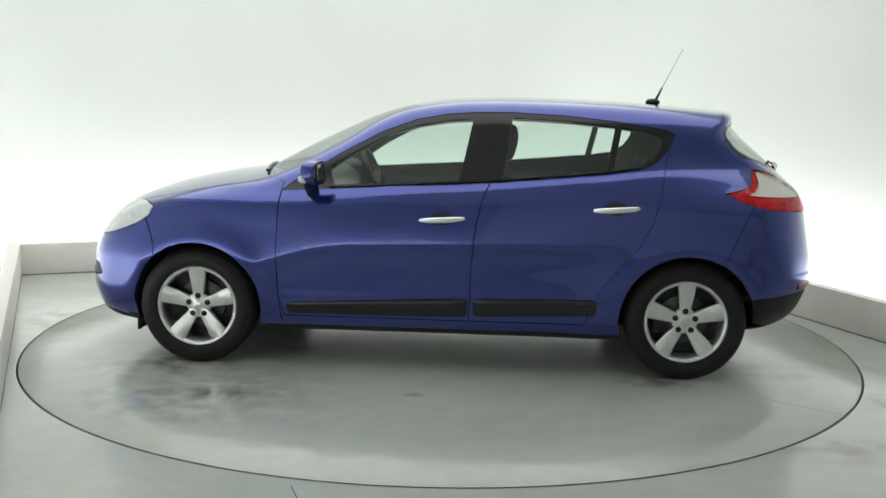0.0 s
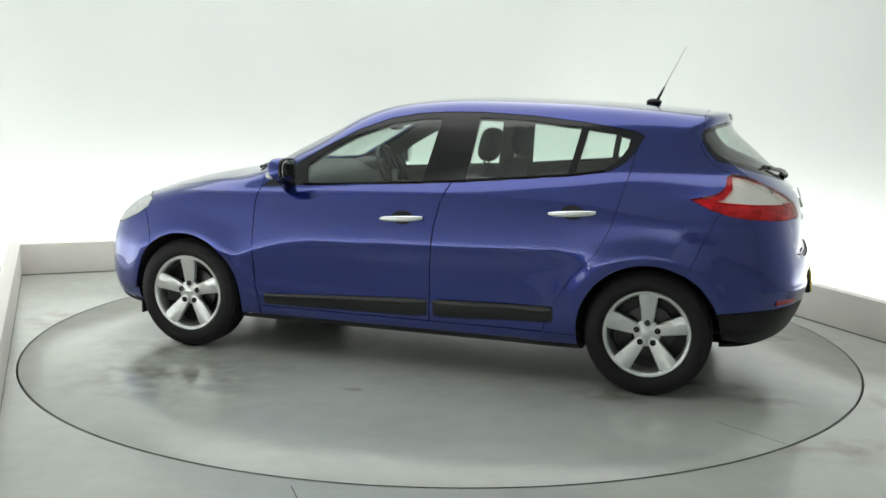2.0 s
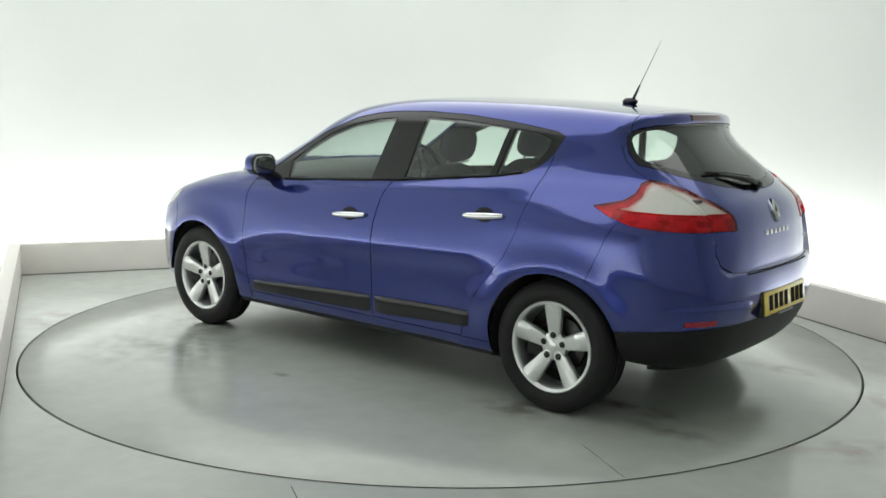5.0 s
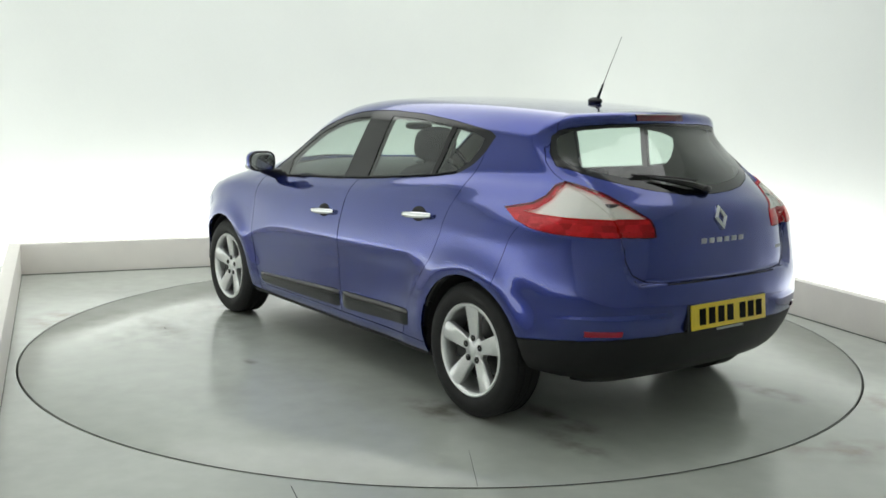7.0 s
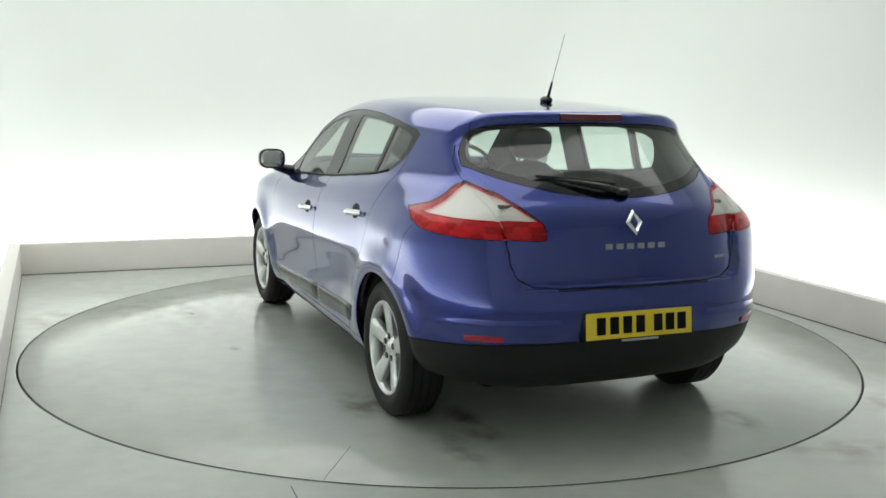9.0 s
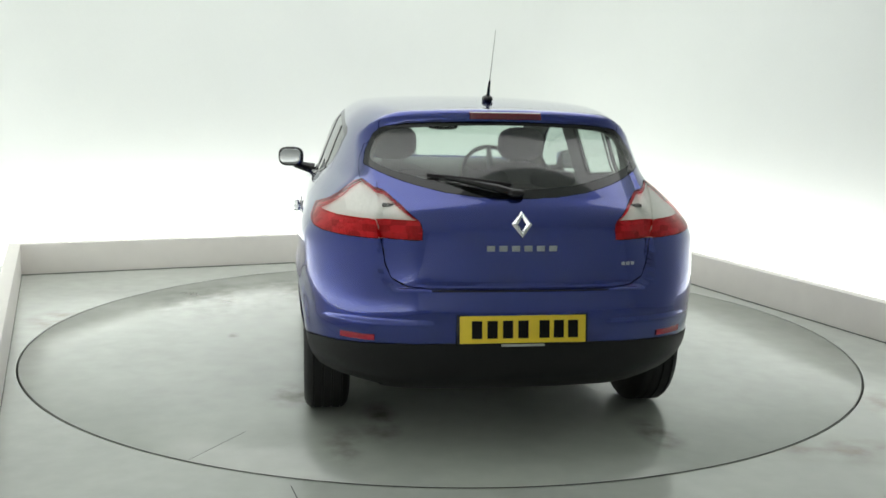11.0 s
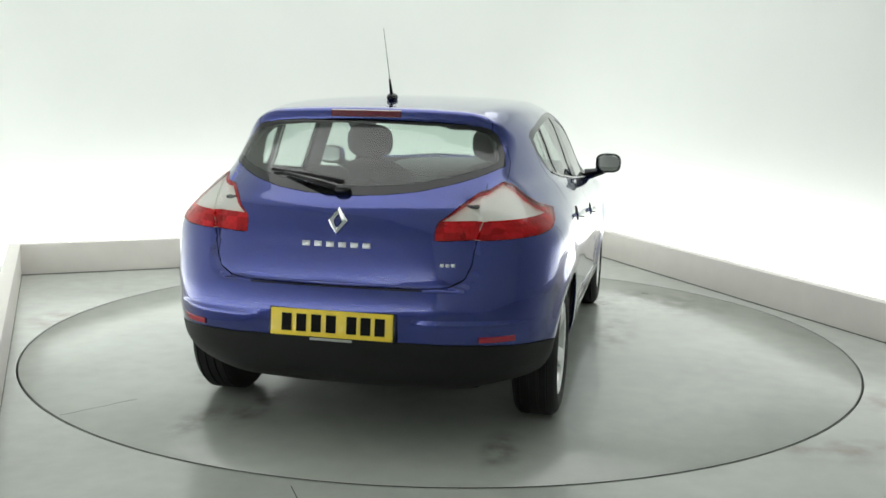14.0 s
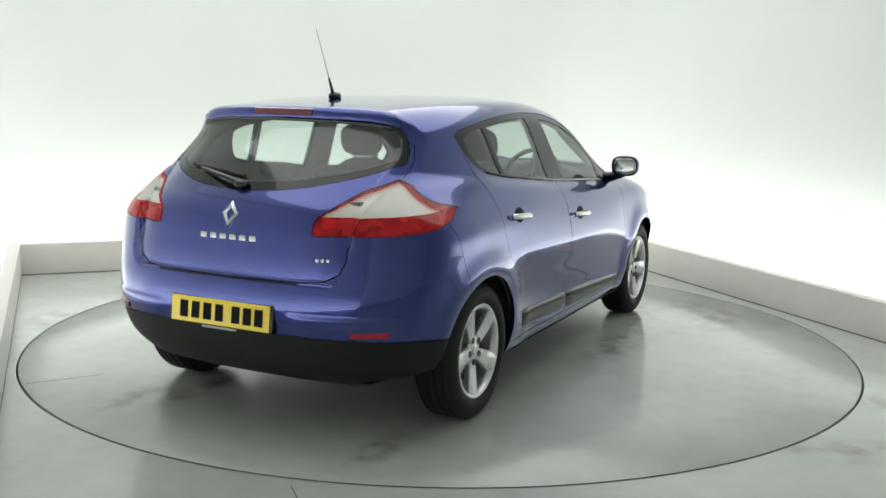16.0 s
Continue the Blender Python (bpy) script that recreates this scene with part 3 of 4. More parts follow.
def score(bm, view, outline, where, margin=0.05):
    """Cuts the skin along a closed outline drawn in a view, on the faces that where() admits."""
    eu, ev = (Vector(a) for a in VIEW_AXES[view])
    us, vs = [p[0] for p in outline], [p[1] for p in outline]
    box4 = (min(us) - 0.1, max(us) + 0.1, min(vs) - 0.1, max(vs) + 0.1)
    cand = []
    for f in bm.faces:
        c = f.calc_center_median()
        a, b = view(c)
        if box4[0] < a < box4[1] and box4[2] < b < box4[3] and where(c):
            cand.append(f)
    for (a0, b0), (a1, b1) in zip(outline, outline[1:] + outline[:1]):
        lo_a, hi_a, lo_b, hi_b = min(a0, a1) - 1e-3, max(a0, a1) + 1e-3, min(b0, b1) - 1e-3, max(b0, b1) + 1e-3
        near, rest = [], []
        for f in cand:
            uv = [view(v.co) for v in f.verts]
            if max(p[0] for p in uv) < lo_a or min(p[0] for p in uv) > hi_a or max(p[1] for p in uv) < lo_b or min(p[1] for p in uv) > hi_b:
                rest.append(f)
            else:
                near.append(f)
        if not near:
            continue
        n = (eu * (b1 - b0) - ev * (a1 - a0)).normalized()
        geom = set(near)
        for f in near:
            geom.update(f.edges)
            geom.update(f.verts)
        out = bmesh.ops.bisect_plane(bm, geom=list(geom), dist=0.0006, plane_co=eu * a0 + ev * b0, plane_no=n)
        cand = rest + [g for g in out["geom"] if isinstance(g, bmesh.types.BMFace)]


def within(uv, outline):
    """For an array of points in a view: inside the outline or not."""
    x, y = uv[:, 0], uv[:, 1]
    inside = np.zeros(len(uv), bool)
    for (ax, ay), (bx, by) in zip(outline, outline[1:] + outline[:1]):
        inside ^= ((ay > y) != (by > y)) & (x < ax + (y - ay) * (bx - ax) / ((by - ay) or 1e-12))
    return inside


def rounded(points, n=5):
    """A smooth closed outline through points."""
    return [tuple(p) for p in spline_loop(points, n)]


def mirrored(half):
    """A closed outline in y, z from its half with y >= 0, bottom to top."""
    return half + [(-y, z) for y, z in half[::-1] if y > 1e-6]


DLO = [(0.86, 0.962), (0.62, 0.975), (0.24, 1.000), (-0.18, 1.023), (-0.36, 1.038), (-0.66, 1.067), (-0.90, 1.090), (-1.08, 1.118), (-1.16, 1.165), (-1.215, 1.235), (-1.245, 1.298), (-1.20, 1.322), (-1.10, 1.338),
       (-0.93, 1.362), (-0.66, 1.388), (-0.37, 1.400), (-0.18, 1.397), (-0.02, 1.385), (0.14, 1.355), (0.32, 1.288), (0.51, 1.188), (0.66, 1.100), (0.80, 1.010)]
WIN_FRONT = [(0.575, 0.996), (0.24, 1.017), (-0.10, 1.036), (-0.165, 1.362), (-0.03, 1.352), (0.14, 1.322), (0.32, 1.255), (0.49, 1.163), (0.60, 1.085)]
WIN_REAR = [(-0.335, 1.053), (-0.66, 1.083), (-0.878, 1.104), (-0.925, 1.335), (-0.66, 1.362), (-0.375, 1.372)]
WIN_QUARTER = [(-0.915, 1.108), (-1.06, 1.132), (-1.125, 1.175), (-1.165, 1.235), (-1.175, 1.285), (-1.10, 1.310), (-0.960, 1.330)]
DOOR_FRONT = [(0.862, 0.962), (0.873, 0.62), (0.868, 0.40), (0.84, 0.285), (-0.17, 0.285), (-0.178, 0.62), (-0.195, 0.80), (-0.225, 0.94), (-0.265, 1.031)] + [(-0.18, 1.023), (0.24, 1.000), (0.62, 0.975)]
DOOR_REAR = [(-0.17, 0.285), (-0.79, 0.285), (-0.815, 0.38), (-0.87, 0.49), (-0.955, 0.60), (-1.06, 0.72), (-1.125, 0.85), (-1.165, 1.00), (-1.205, 1.19), (-1.215, 1.235), (-1.16, 1.165), (-1.08, 1.118), (-0.90, 1.090), (-0.66, 1.067),
             (-0.36, 1.038), (-0.265, 1.031), (-0.225, 0.94), (-0.195, 0.80), (-0.178, 0.62)]
REAR_GLASS = mirrored([(0.0, 1.062), (0.15, 1.066), (0.30, 1.083), (0.43, 1.111), (0.535, 1.143), (0.622, 1.182), (0.608, 1.24), (0.574, 1.31), (0.54, 1.337), (0.45, 1.354), (0.30, 1.363), (0.0, 1.369)])
REAR_CLEAR = rounded(mirrored([(0.0, 1.098), (0.22, 1.108), (0.40, 1.138), (0.535, 1.174), (0.592, 1.203), (0.578, 1.26), (0.542, 1.315), (0.42, 1.338), (0.2, 1.350), (0.0, 1.354)]), 2)
TAILGATE = mirrored([(0.0, 0.702), (0.36, 0.704), (0.47, 0.712), (0.53, 0.742), (0.555, 0.80), (0.568, 0.89), (0.585, 0.96), (0.612, 1.04), (0.632, 1.085), (0.640, 1.12), (0.642, 1.155), (0.637, 1.20), (0.618, 1.25), (0.585, 1.33), (0.54, 1.372), (0.48, 1.42), (0.44, 1.60), (0.0, 1.60)])
LAMP = [(-0.475, 1.002), (-0.53, 0.957), (-0.60, 0.931), (-0.70, 0.916), (-0.85, 0.907), (-1.00, 0.902), (-1.132, 0.899), (-1.124, 0.942), (-1.105, 0.972), (-1.02, 1.022), (-0.90, 1.077), (-0.80, 1.108), (-0.735, 1.122), (-0.695, 1.104), (-0.655, 1.060), (-0.60, 1.030), (-0.53, 1.014)]
LAMP_WHITE = [(-0.565, 0.993), (-0.62, 1.012), (-0.680, 1.050), (-0.714, 1.096), (-0.742, 1.113), (-0.80, 1.100), (-0.90, 1.068), (-1.01, 1.019), (-1.095, 0.974), (-0.95, 0.976), (-0.75, 0.980), (-0.64, 0.986)]
BUMPER_REAR = [(-1.625, 0.925), (-1.56, 0.78), (-1.485, 0.60), (-1.40, 0.10), (-2.4, 0.10), (-2.4, 0.95), (-1.66, 0.95)]
BUMPER_LOW = [(-1.45, 0.435), (-1.75, 0.458), (-2.4, 0.504), (-2.4, 0.0), (-1.45, 0.0)]
HOOD = [(1.02, 0.0), (1.0, 0.45), (0.93, 0.665), (1.1, 0.725), (1.35, 0.745), (1.6, 0.70), (1.78, 0.60), (1.90, 0.42), (1.96, 0.2), (1.97, 0.0)]
HOOD = HOOD + [(x, -y) for x, y in HOOD[-2:0:-1]]
SCREEN = [(1.05, 0.0), (1.02, 0.3), (0.95, 0.52), (0.875, 0.655), (0.60, 0.600), (0.30, 0.545), (0.14, 0.515), (0.19, 0.3), (0.22, 0.0)]
SCREEN = SCREEN + [(x, -y) for x, y in SCREEN[-2:0:-1]]
HEADLAMP = [(1.565, 0.858), (1.585, 0.81), (1.66, 0.762), (1.78, 0.715), (1.90, 0.680), (1.99, 0.685), (2.05, 0.76), (1.90, 0.835), (1.74, 0.872), (1.63, 0.878)]
BUMPER_FRONT = [(1.60, 0.79), (1.55, 0.66), (1.55, 0.0), (2.4, 0.0), (2.4, 0.70), (1.95, 0.70)]
GRILLE = [(-0.55, 0.29), (0.55, 0.29), (0.62, 0.36), (0.45, 0.43), (-0.45, 0.43), (-0.62, 0.36)]
FOG_POCKET = [(1.90, 0.46), (1.99, 0.44), (2.06, 0.50), (2.0, 0.53), (1.92, 0.515)]


TUCK = [(-1.36, 0.05), (-1.36, 0.315), (-1.66, 0.315), (-1.76, 0.285), (-1.90, 0.235), (-1.98, 0.05)]


def arch_outline(cx):
    return [(cx + ARCH_R * math.cos(a), WHEEL_R + ARCH_R * math.sin(a)) for a in np.linspace(0, math.tau, 41)[:-1]]


def panel(name, bm, ids, faces, normals, mat, parent, label="", gap=0.0036, depth=0.014, offset=0.0, gap_at=None):
    """The chosen faces of the skin as one panel with folded edges."""
    used, pos, nor, tris = {}, [], [], []
    edge_count = {}
    centre = {}
    for i in faces:
        f = ids[i]
        loop = []
        for v in f.verts:
            if v.index not in used:
                used[v.index] = len(pos)
                n = normals[v.index]
                pos.append(np.array(v.co) + offset * n)
                nor.append(n)
            loop.append(used[v.index])
        tris.append(loop)
        c = np.mean([pos[k] for k in loop], axis=0)
        for a, b in zip(loop, loop[1:] + loop[:1]):
            k = (min(a, b), max(a, b))
            edge_count.setdefault(k, []).append((a, b))
            centre.setdefault(a, []).append(c)
            centre.setdefault(b, []).append(c)
    rim = [d[0] for d in edge_count.values() if len(d) == 1]
    if gap:
        for k in {k for e in rim for k in e}:
            if gap_at and not gap_at(pos[k]):
                continue
            way = np.mean(centre[k], axis=0) - pos[k]
            way -= nor[k] * way.dot(nor[k])
            s = np.linalg.norm(way)
            if s > 1e-6:
                pos[k] = pos[k] + way / s * min(gap, s * 0.8)
    verts, faces_out, vn = [tuple(p) for p in pos], [tuple(t) for t in tris], [tuple(n) for n in nor]
    if depth:
        for a, b in rim:
            k = len(verts)
            out = np.cross(pos[b] - pos[a], (nor[a] + nor[b]) / 2)
            out = out / max(np.linalg.norm(out), 1e-9)
            verts += [tuple(pos[a]), tuple(pos[b]), tuple(pos[b] - depth * nor[b]), tuple(pos[a] - depth * nor[a])]
            vn += [tuple(out)] * 4
            faces_out.append((k + 1, k, k + 3, k + 2))
    me = bpy.data.meshes.new(name)
    me.from_pydata(verts, [], faces_out)
    me.materials.append(mat)
    me.shade_smooth()
    me.normals_split_custom_set_from_vertices(vn)
    ob = new(name, me)
    ob.parent = parent
    if label:
        ob["label"] = label
    return ob


def build_skin(car):
    bm = body_bmesh()
    left_right = lambda c: abs(c[1]) > 0.42
    for cx in (WB, -WB):
        score(bm, view_side, arch_outline(cx), left_right)
    score(bm, view_side, TUCK, lambda c: abs(c[1]) > 0.55)
    for outline in (DLO, WIN_FRONT, WIN_REAR, WIN_QUARTER, DOOR_FRONT, DOOR_REAR):
        score(bm, view_side, outline, left_right)
    for level in (-0.008, 0.008):
        line = []
        for px in np.linspace(0.90, -0.78, 22):
            zs = np.linspace(0.80, 0.40, 161)
            line.append((float(px), float(zs[np.argmax(door_pocket(np.full(161, px), zs) > level)])))
        for pz in np.linspace(line[-1][1] - 0.012, 0.43, 12):
            xs = np.linspace(-1.0, -0.6, 161)
            line.append((float(xs[np.argmax(door_pocket(xs, np.full(161, pz)) > level)]), float(pz)))
        score(bm, view_side, line + [(0.90, 0.43)], left_right)
    for level in (-0.008, 0.008):
        line = [(float(a), float(shoulder(a)) + level) for a in np.linspace(-0.1, -1.60, 24)]
        score(bm, view_side, line + [(a, b + 0.0004) for a, b in line[::-1]], left_right)
    tail = lambda c: c[0] < -1.40
    score(bm, view_end, mirrored([(0.0, 0.716), (0.36, 0.718), (0.46, 0.727), (0.515, 0.755), (0.541, 0.805), (0.555, 0.88)]), lambda c: c[0] < -1.7)
    score(bm, view_end, [(-0.95, 0.562), (-0.95, 0.580), (0.95, 0.580), (0.95, 0.562)], lambda c: c[0] < -1.6)
    score(bm, view_end, REAR_GLASS, lambda c: c[0] < -1.4 and c[2] > 0.95)
    score(bm, view_end, REAR_CLEAR, lambda c: c[0] < -1.4 and c[2] > 0.95)
    score(bm, view_end, TAILGATE, tail)
    score(bm, view_corner_left, LAMP, lambda c: tail(c) and c[1] > 0.2)
    score(bm, view_corner_left, LAMP_WHITE, lambda c: tail(c) and c[1] > 0.2)
    score(bm, view_corner_right, LAMP, lambda c: tail(c) and c[1] < -0.2)
    score(bm, view_corner_right, LAMP_WHITE, lambda c: tail(c) and c[1] < -0.2)
    score(bm, view_side, BUMPER_REAR, tail)
    score(bm, view_side, BUMPER_LOW, lambda c: c[0] < -1.3)
    score(bm, view_side, BUMPER_FRONT, lambda c: c[0] > 1.3)
    score(bm, view_side, HEADLAMP, lambda c: c[0] > 1.3 and abs(c[1]) > 0.3)
    score(bm, view_side, FOG_POCKET, lambda c: c[0] > 1.3 and abs(c[1]) > 0.3)
    score(bm, view_top, HOOD, lambda c: c[0] > 0.8 and c[2] > 0.6)
    score(bm, view_top, SCREEN, lambda c: c[2] > 0.95 and -0.2 < c[0] < 1.3)
    score(bm, view_end, GRILLE, lambda c: c[0] > 1.7)
    score(bm, view_side, [(-1.52, 1.0), (-1.521, 1.6), (-1.522, 1.6), (-1.523, 1.0)], lambda c: abs(c[1]) < 0.6)
    bm.verts.index_update()
    bm.verts.ensure_lookup_table()
    bm.faces.ensure_lookup_table()
    ids = bm.faces
    vpos = np.array([v.co for v in bm.verts])
    normals = field_normals(vpos)
    cen = np.array([f.calc_center_median() for f in bm.faces])
    fn = field_normals(cen)
    side, end, top = cen[:, [0, 2]], cen[:, [1, 2]], cen[:, [0, 1]]
    corner = np.stack([(cen[:, 0] + np.abs(cen[:, 1])) * 0.70710678, cen[:, 2]], -1)
    x, y, z = cen.T
    ay = np.abs(y)
    free = np.ones(len(cen), bool)
    groups = {}

    def take(name, mask):
        m = mask & free
        free[m] = False
        groups[name] = m
    take("cut", (within(side, arch_outline(WB)) | within(side, arch_outline(-WB))) & (ay > 0.42))
    take("tuck", within(side, TUCK) & (ay > 0.55))
    take("under", (fn[:, 2] < -0.55) & (z < 0.34) & (x < 1.95) & (x > -1.45))
    take("win_front", within(side, WIN_FRONT) & (ay > 0.42))
    take("win_rear", within(side, WIN_REAR) & (ay > 0.42))
    take("win_quarter", within(side, WIN_QUARTER) & (ay > 0.42))
    take("surround", within(side, DLO) & (ay > 0.42) & (fn[:, 2] < 0.80))
    in_tail = (x < -1.522)
    gate = within(end, TAILGATE) & in_tail & ~(z < 0.70)
    take("lamp_white_gate", within(corner, LAMP_WHITE) & gate & (ay > 0.2))
    take("lamp_red_gate", within(corner, LAMP) & gate & (ay > 0.2))
    take("lamp_white", within(corner, LAMP_WHITE) & (x < -1.4) & (ay > 0.2))
    take("lamp_red", within(corner, LAMP) & (x < -1.4) & (ay > 0.2))
    take("rear_clear", within(end, REAR_CLEAR) & (x < -1.4) & (z > 0.95))
    take("rear_frit", within(end, REAR_GLASS) & (x < -1.4) & (z > 0.95))
    take("tailgate", gate)
    take("bumper_low", within(side, BUMPER_LOW) & (x < -1.45))
    take("bumper_rear", within(side, BUMPER_REAR) & (x < -1.40))
    take("screen", within(top, SCREEN) & (z > 0.98) & (x < 1.06))
    take("headlamp", within(side, HEADLAMP) & (ay > 0.36) & (x > 1.5))
    take("hood", within(top, HOOD) & (z > 0.6) & (fn[:, 2] > 0.25))
    take("grille", within(end, GRILLE) & (x > 1.7))
    take("fog_pocket", within(side, FOG_POCKET) & (x > 1.7) & (ay > 0.45))
    take("bumper_front", within(side, BUMPER_FRONT) & (x > 1.5))
    take("door_front", within(side, DOOR_FRONT) & (ay > 0.42))
    take("door_rear", within(side, DOOR_REAR) & (ay > 0.42))
    take("fender", (x > 0.86) & (z < 1.02) & (ay > 0.42))
    take("roof", (z > 1.30) & (fn[:, 2] > 0.75))
    take("sill", (z < 0.286))
    take("rest", free.copy())

    def pick(name, sign=0):
        m = groups[name]
        if sign:
            m = m & (y * sign > 0)
        return np.nonzero(m)[0]

    def put(name, key, mat, parent=car, label="", sign=0, **kw):
        return panel(name, bm, ids, pick(key, sign), normals, mat, parent, label, **kw)
    put("body_shell", "rest", PAINT, label="blue body shell with quarter panels and pillars", gap=0.0)
    put("roof_panel", "roof", PAINT, gap=0.0)
    put("bonnet", "hood", PAINT, label="blue bonnet")
    put("windscreen", "screen", GLASS, label="tinted windscreen", depth=0.005)
    gate_ob = put("tailgate", "tailgate", PAINT, label="blue tailgate with spoiler lip", gap=0.004)
    put("rear_window_band", "rear_frit", FRIT, gate_ob, "glossy black band round the rear window", gap=0.001)
    put("rear_window", "rear_clear", GLASS, gate_ob, "tinted rear window glass", gap=0.0, depth=0.004)
    put("rear_bumper", "bumper_rear", PAINT, label="blue rear bumper", gap=0.003)
    put("lower_rear_bumper", "bumper_low", BLACK, label="black plastic lower bumper")
    front = put("front_bumper", "bumper_front", PAINT, label="blue front bumper")
    put("lower_grille", "grille", BLACK, front, "black lower grille", offset=-0.01)
    put("underbody", "under", LINER, gap=0.0, depth=0.0, label="dark underbody")
    doors = {}
    near_gate = lambda p: abs(abs(p[1]) - np.interp(p[2], [0.80, 0.89, 0.96, 1.04, 1.085, 1.12], [0.555, 0.568, 0.585, 0.612, 0.632, 0.640])) < 0.012
    for sign, tag in ((1, "left"), (-1, "right")):
        for key, name in (("door_front", "front_door"), ("door_rear", "rear_door")):
            doors[key, sign] = put(name, key, PAINT, label="blue door", sign=sign)
        put("window_surround", "surround", TRIM, label="satin black window surround and pillar", sign=sign, gap=0.0, offset=-0.003)
        put("front_side_window", "win_front", GLASS, label="tinted front door glass", sign=sign, gap=0.0, depth=0.004, offset=-0.006)
        put("rear_side_window", "win_rear", GLASS, label="tinted rear door glass", sign=sign, gap=0.0, depth=0.004, offset=-0.006)
        put("quarter_window", "win_quarter", GLASS, label="tinted quarter glass", sign=sign, gap=0.0, depth=0.004, offset=-0.006)
        put("front_wing", "fender", PAINT, label="blue front wing", sign=sign)
        put("sill", "sill", PAINT, label="blue sill", sign=sign)
        put("headlamp", "headlamp", HEAD_LENS, label="clear headlamp", sign=sign, offset=0.002)
        put("fog_pocket", "fog_pocket", BLACK, front, "black fog lamp pocket", sign=sign, offset=-0.008)
        lamp = put("tail_lamp", "lamp_red", RED, label="glossy red tail lamp with a white upper lens", sign=sign, offset=0.004, gap_at=near_gate)
        put("clear_lens", "lamp_white", CLEAR_LENS, lamp, "white reversing lens", sign=sign, offset=0.004, gap_at=near_gate)
        lamp_gate = put("tailgate_lamp", "lamp_red_gate", RED, gate_ob, "glossy red lamp on the tailgate", sign=sign, offset=0.004, gap_at=near_gate)
        put("tailgate_clear_lens", "lamp_white_gate", CLEAR_LENS, gate_ob, "white lens on the tailgate", sign=sign, offset=0.004, gap_at=near_gate)
        for key, holder in (("lamp_red", lamp), ("lamp_white", lamp), ("lamp_red_gate", gate_ob), ("lamp_white_gate", gate_ob)):
            put("lamp_reflector", key, CHAMBER if "red" in key else REFLECTOR, holder, "faceted silver reflector", sign=sign, offset=-0.008, gap=0.0, depth=0.0)
    # dark shell a little inside the panels, seen in the shut lines and from within
    hidden = groups["cut"] | groups["tuck"] | groups["win_front"] | groups["win_rear"] | groups["win_quarter"] | groups["rear_clear"] | groups["screen"] | groups["under"]
    panel("inner_shell", bm, ids, np.nonzero(~hidden)[0], normals, LINER, car, "dark inner shell behind the shut lines", gap=0.0, depth=0.0, offset=-0.016)
    lined = ~hidden & (z > 0.45) & (x > -1.95) & (x < 0.9)
    panel("cabin_lining", bm, ids, np.nonzero(lined)[0], normals, LINING, car, "grey cabin lining inside doors and pillars", gap=0.0, depth=0.0, offset=-0.032)
    bm.free()
    return gate_ob, doors


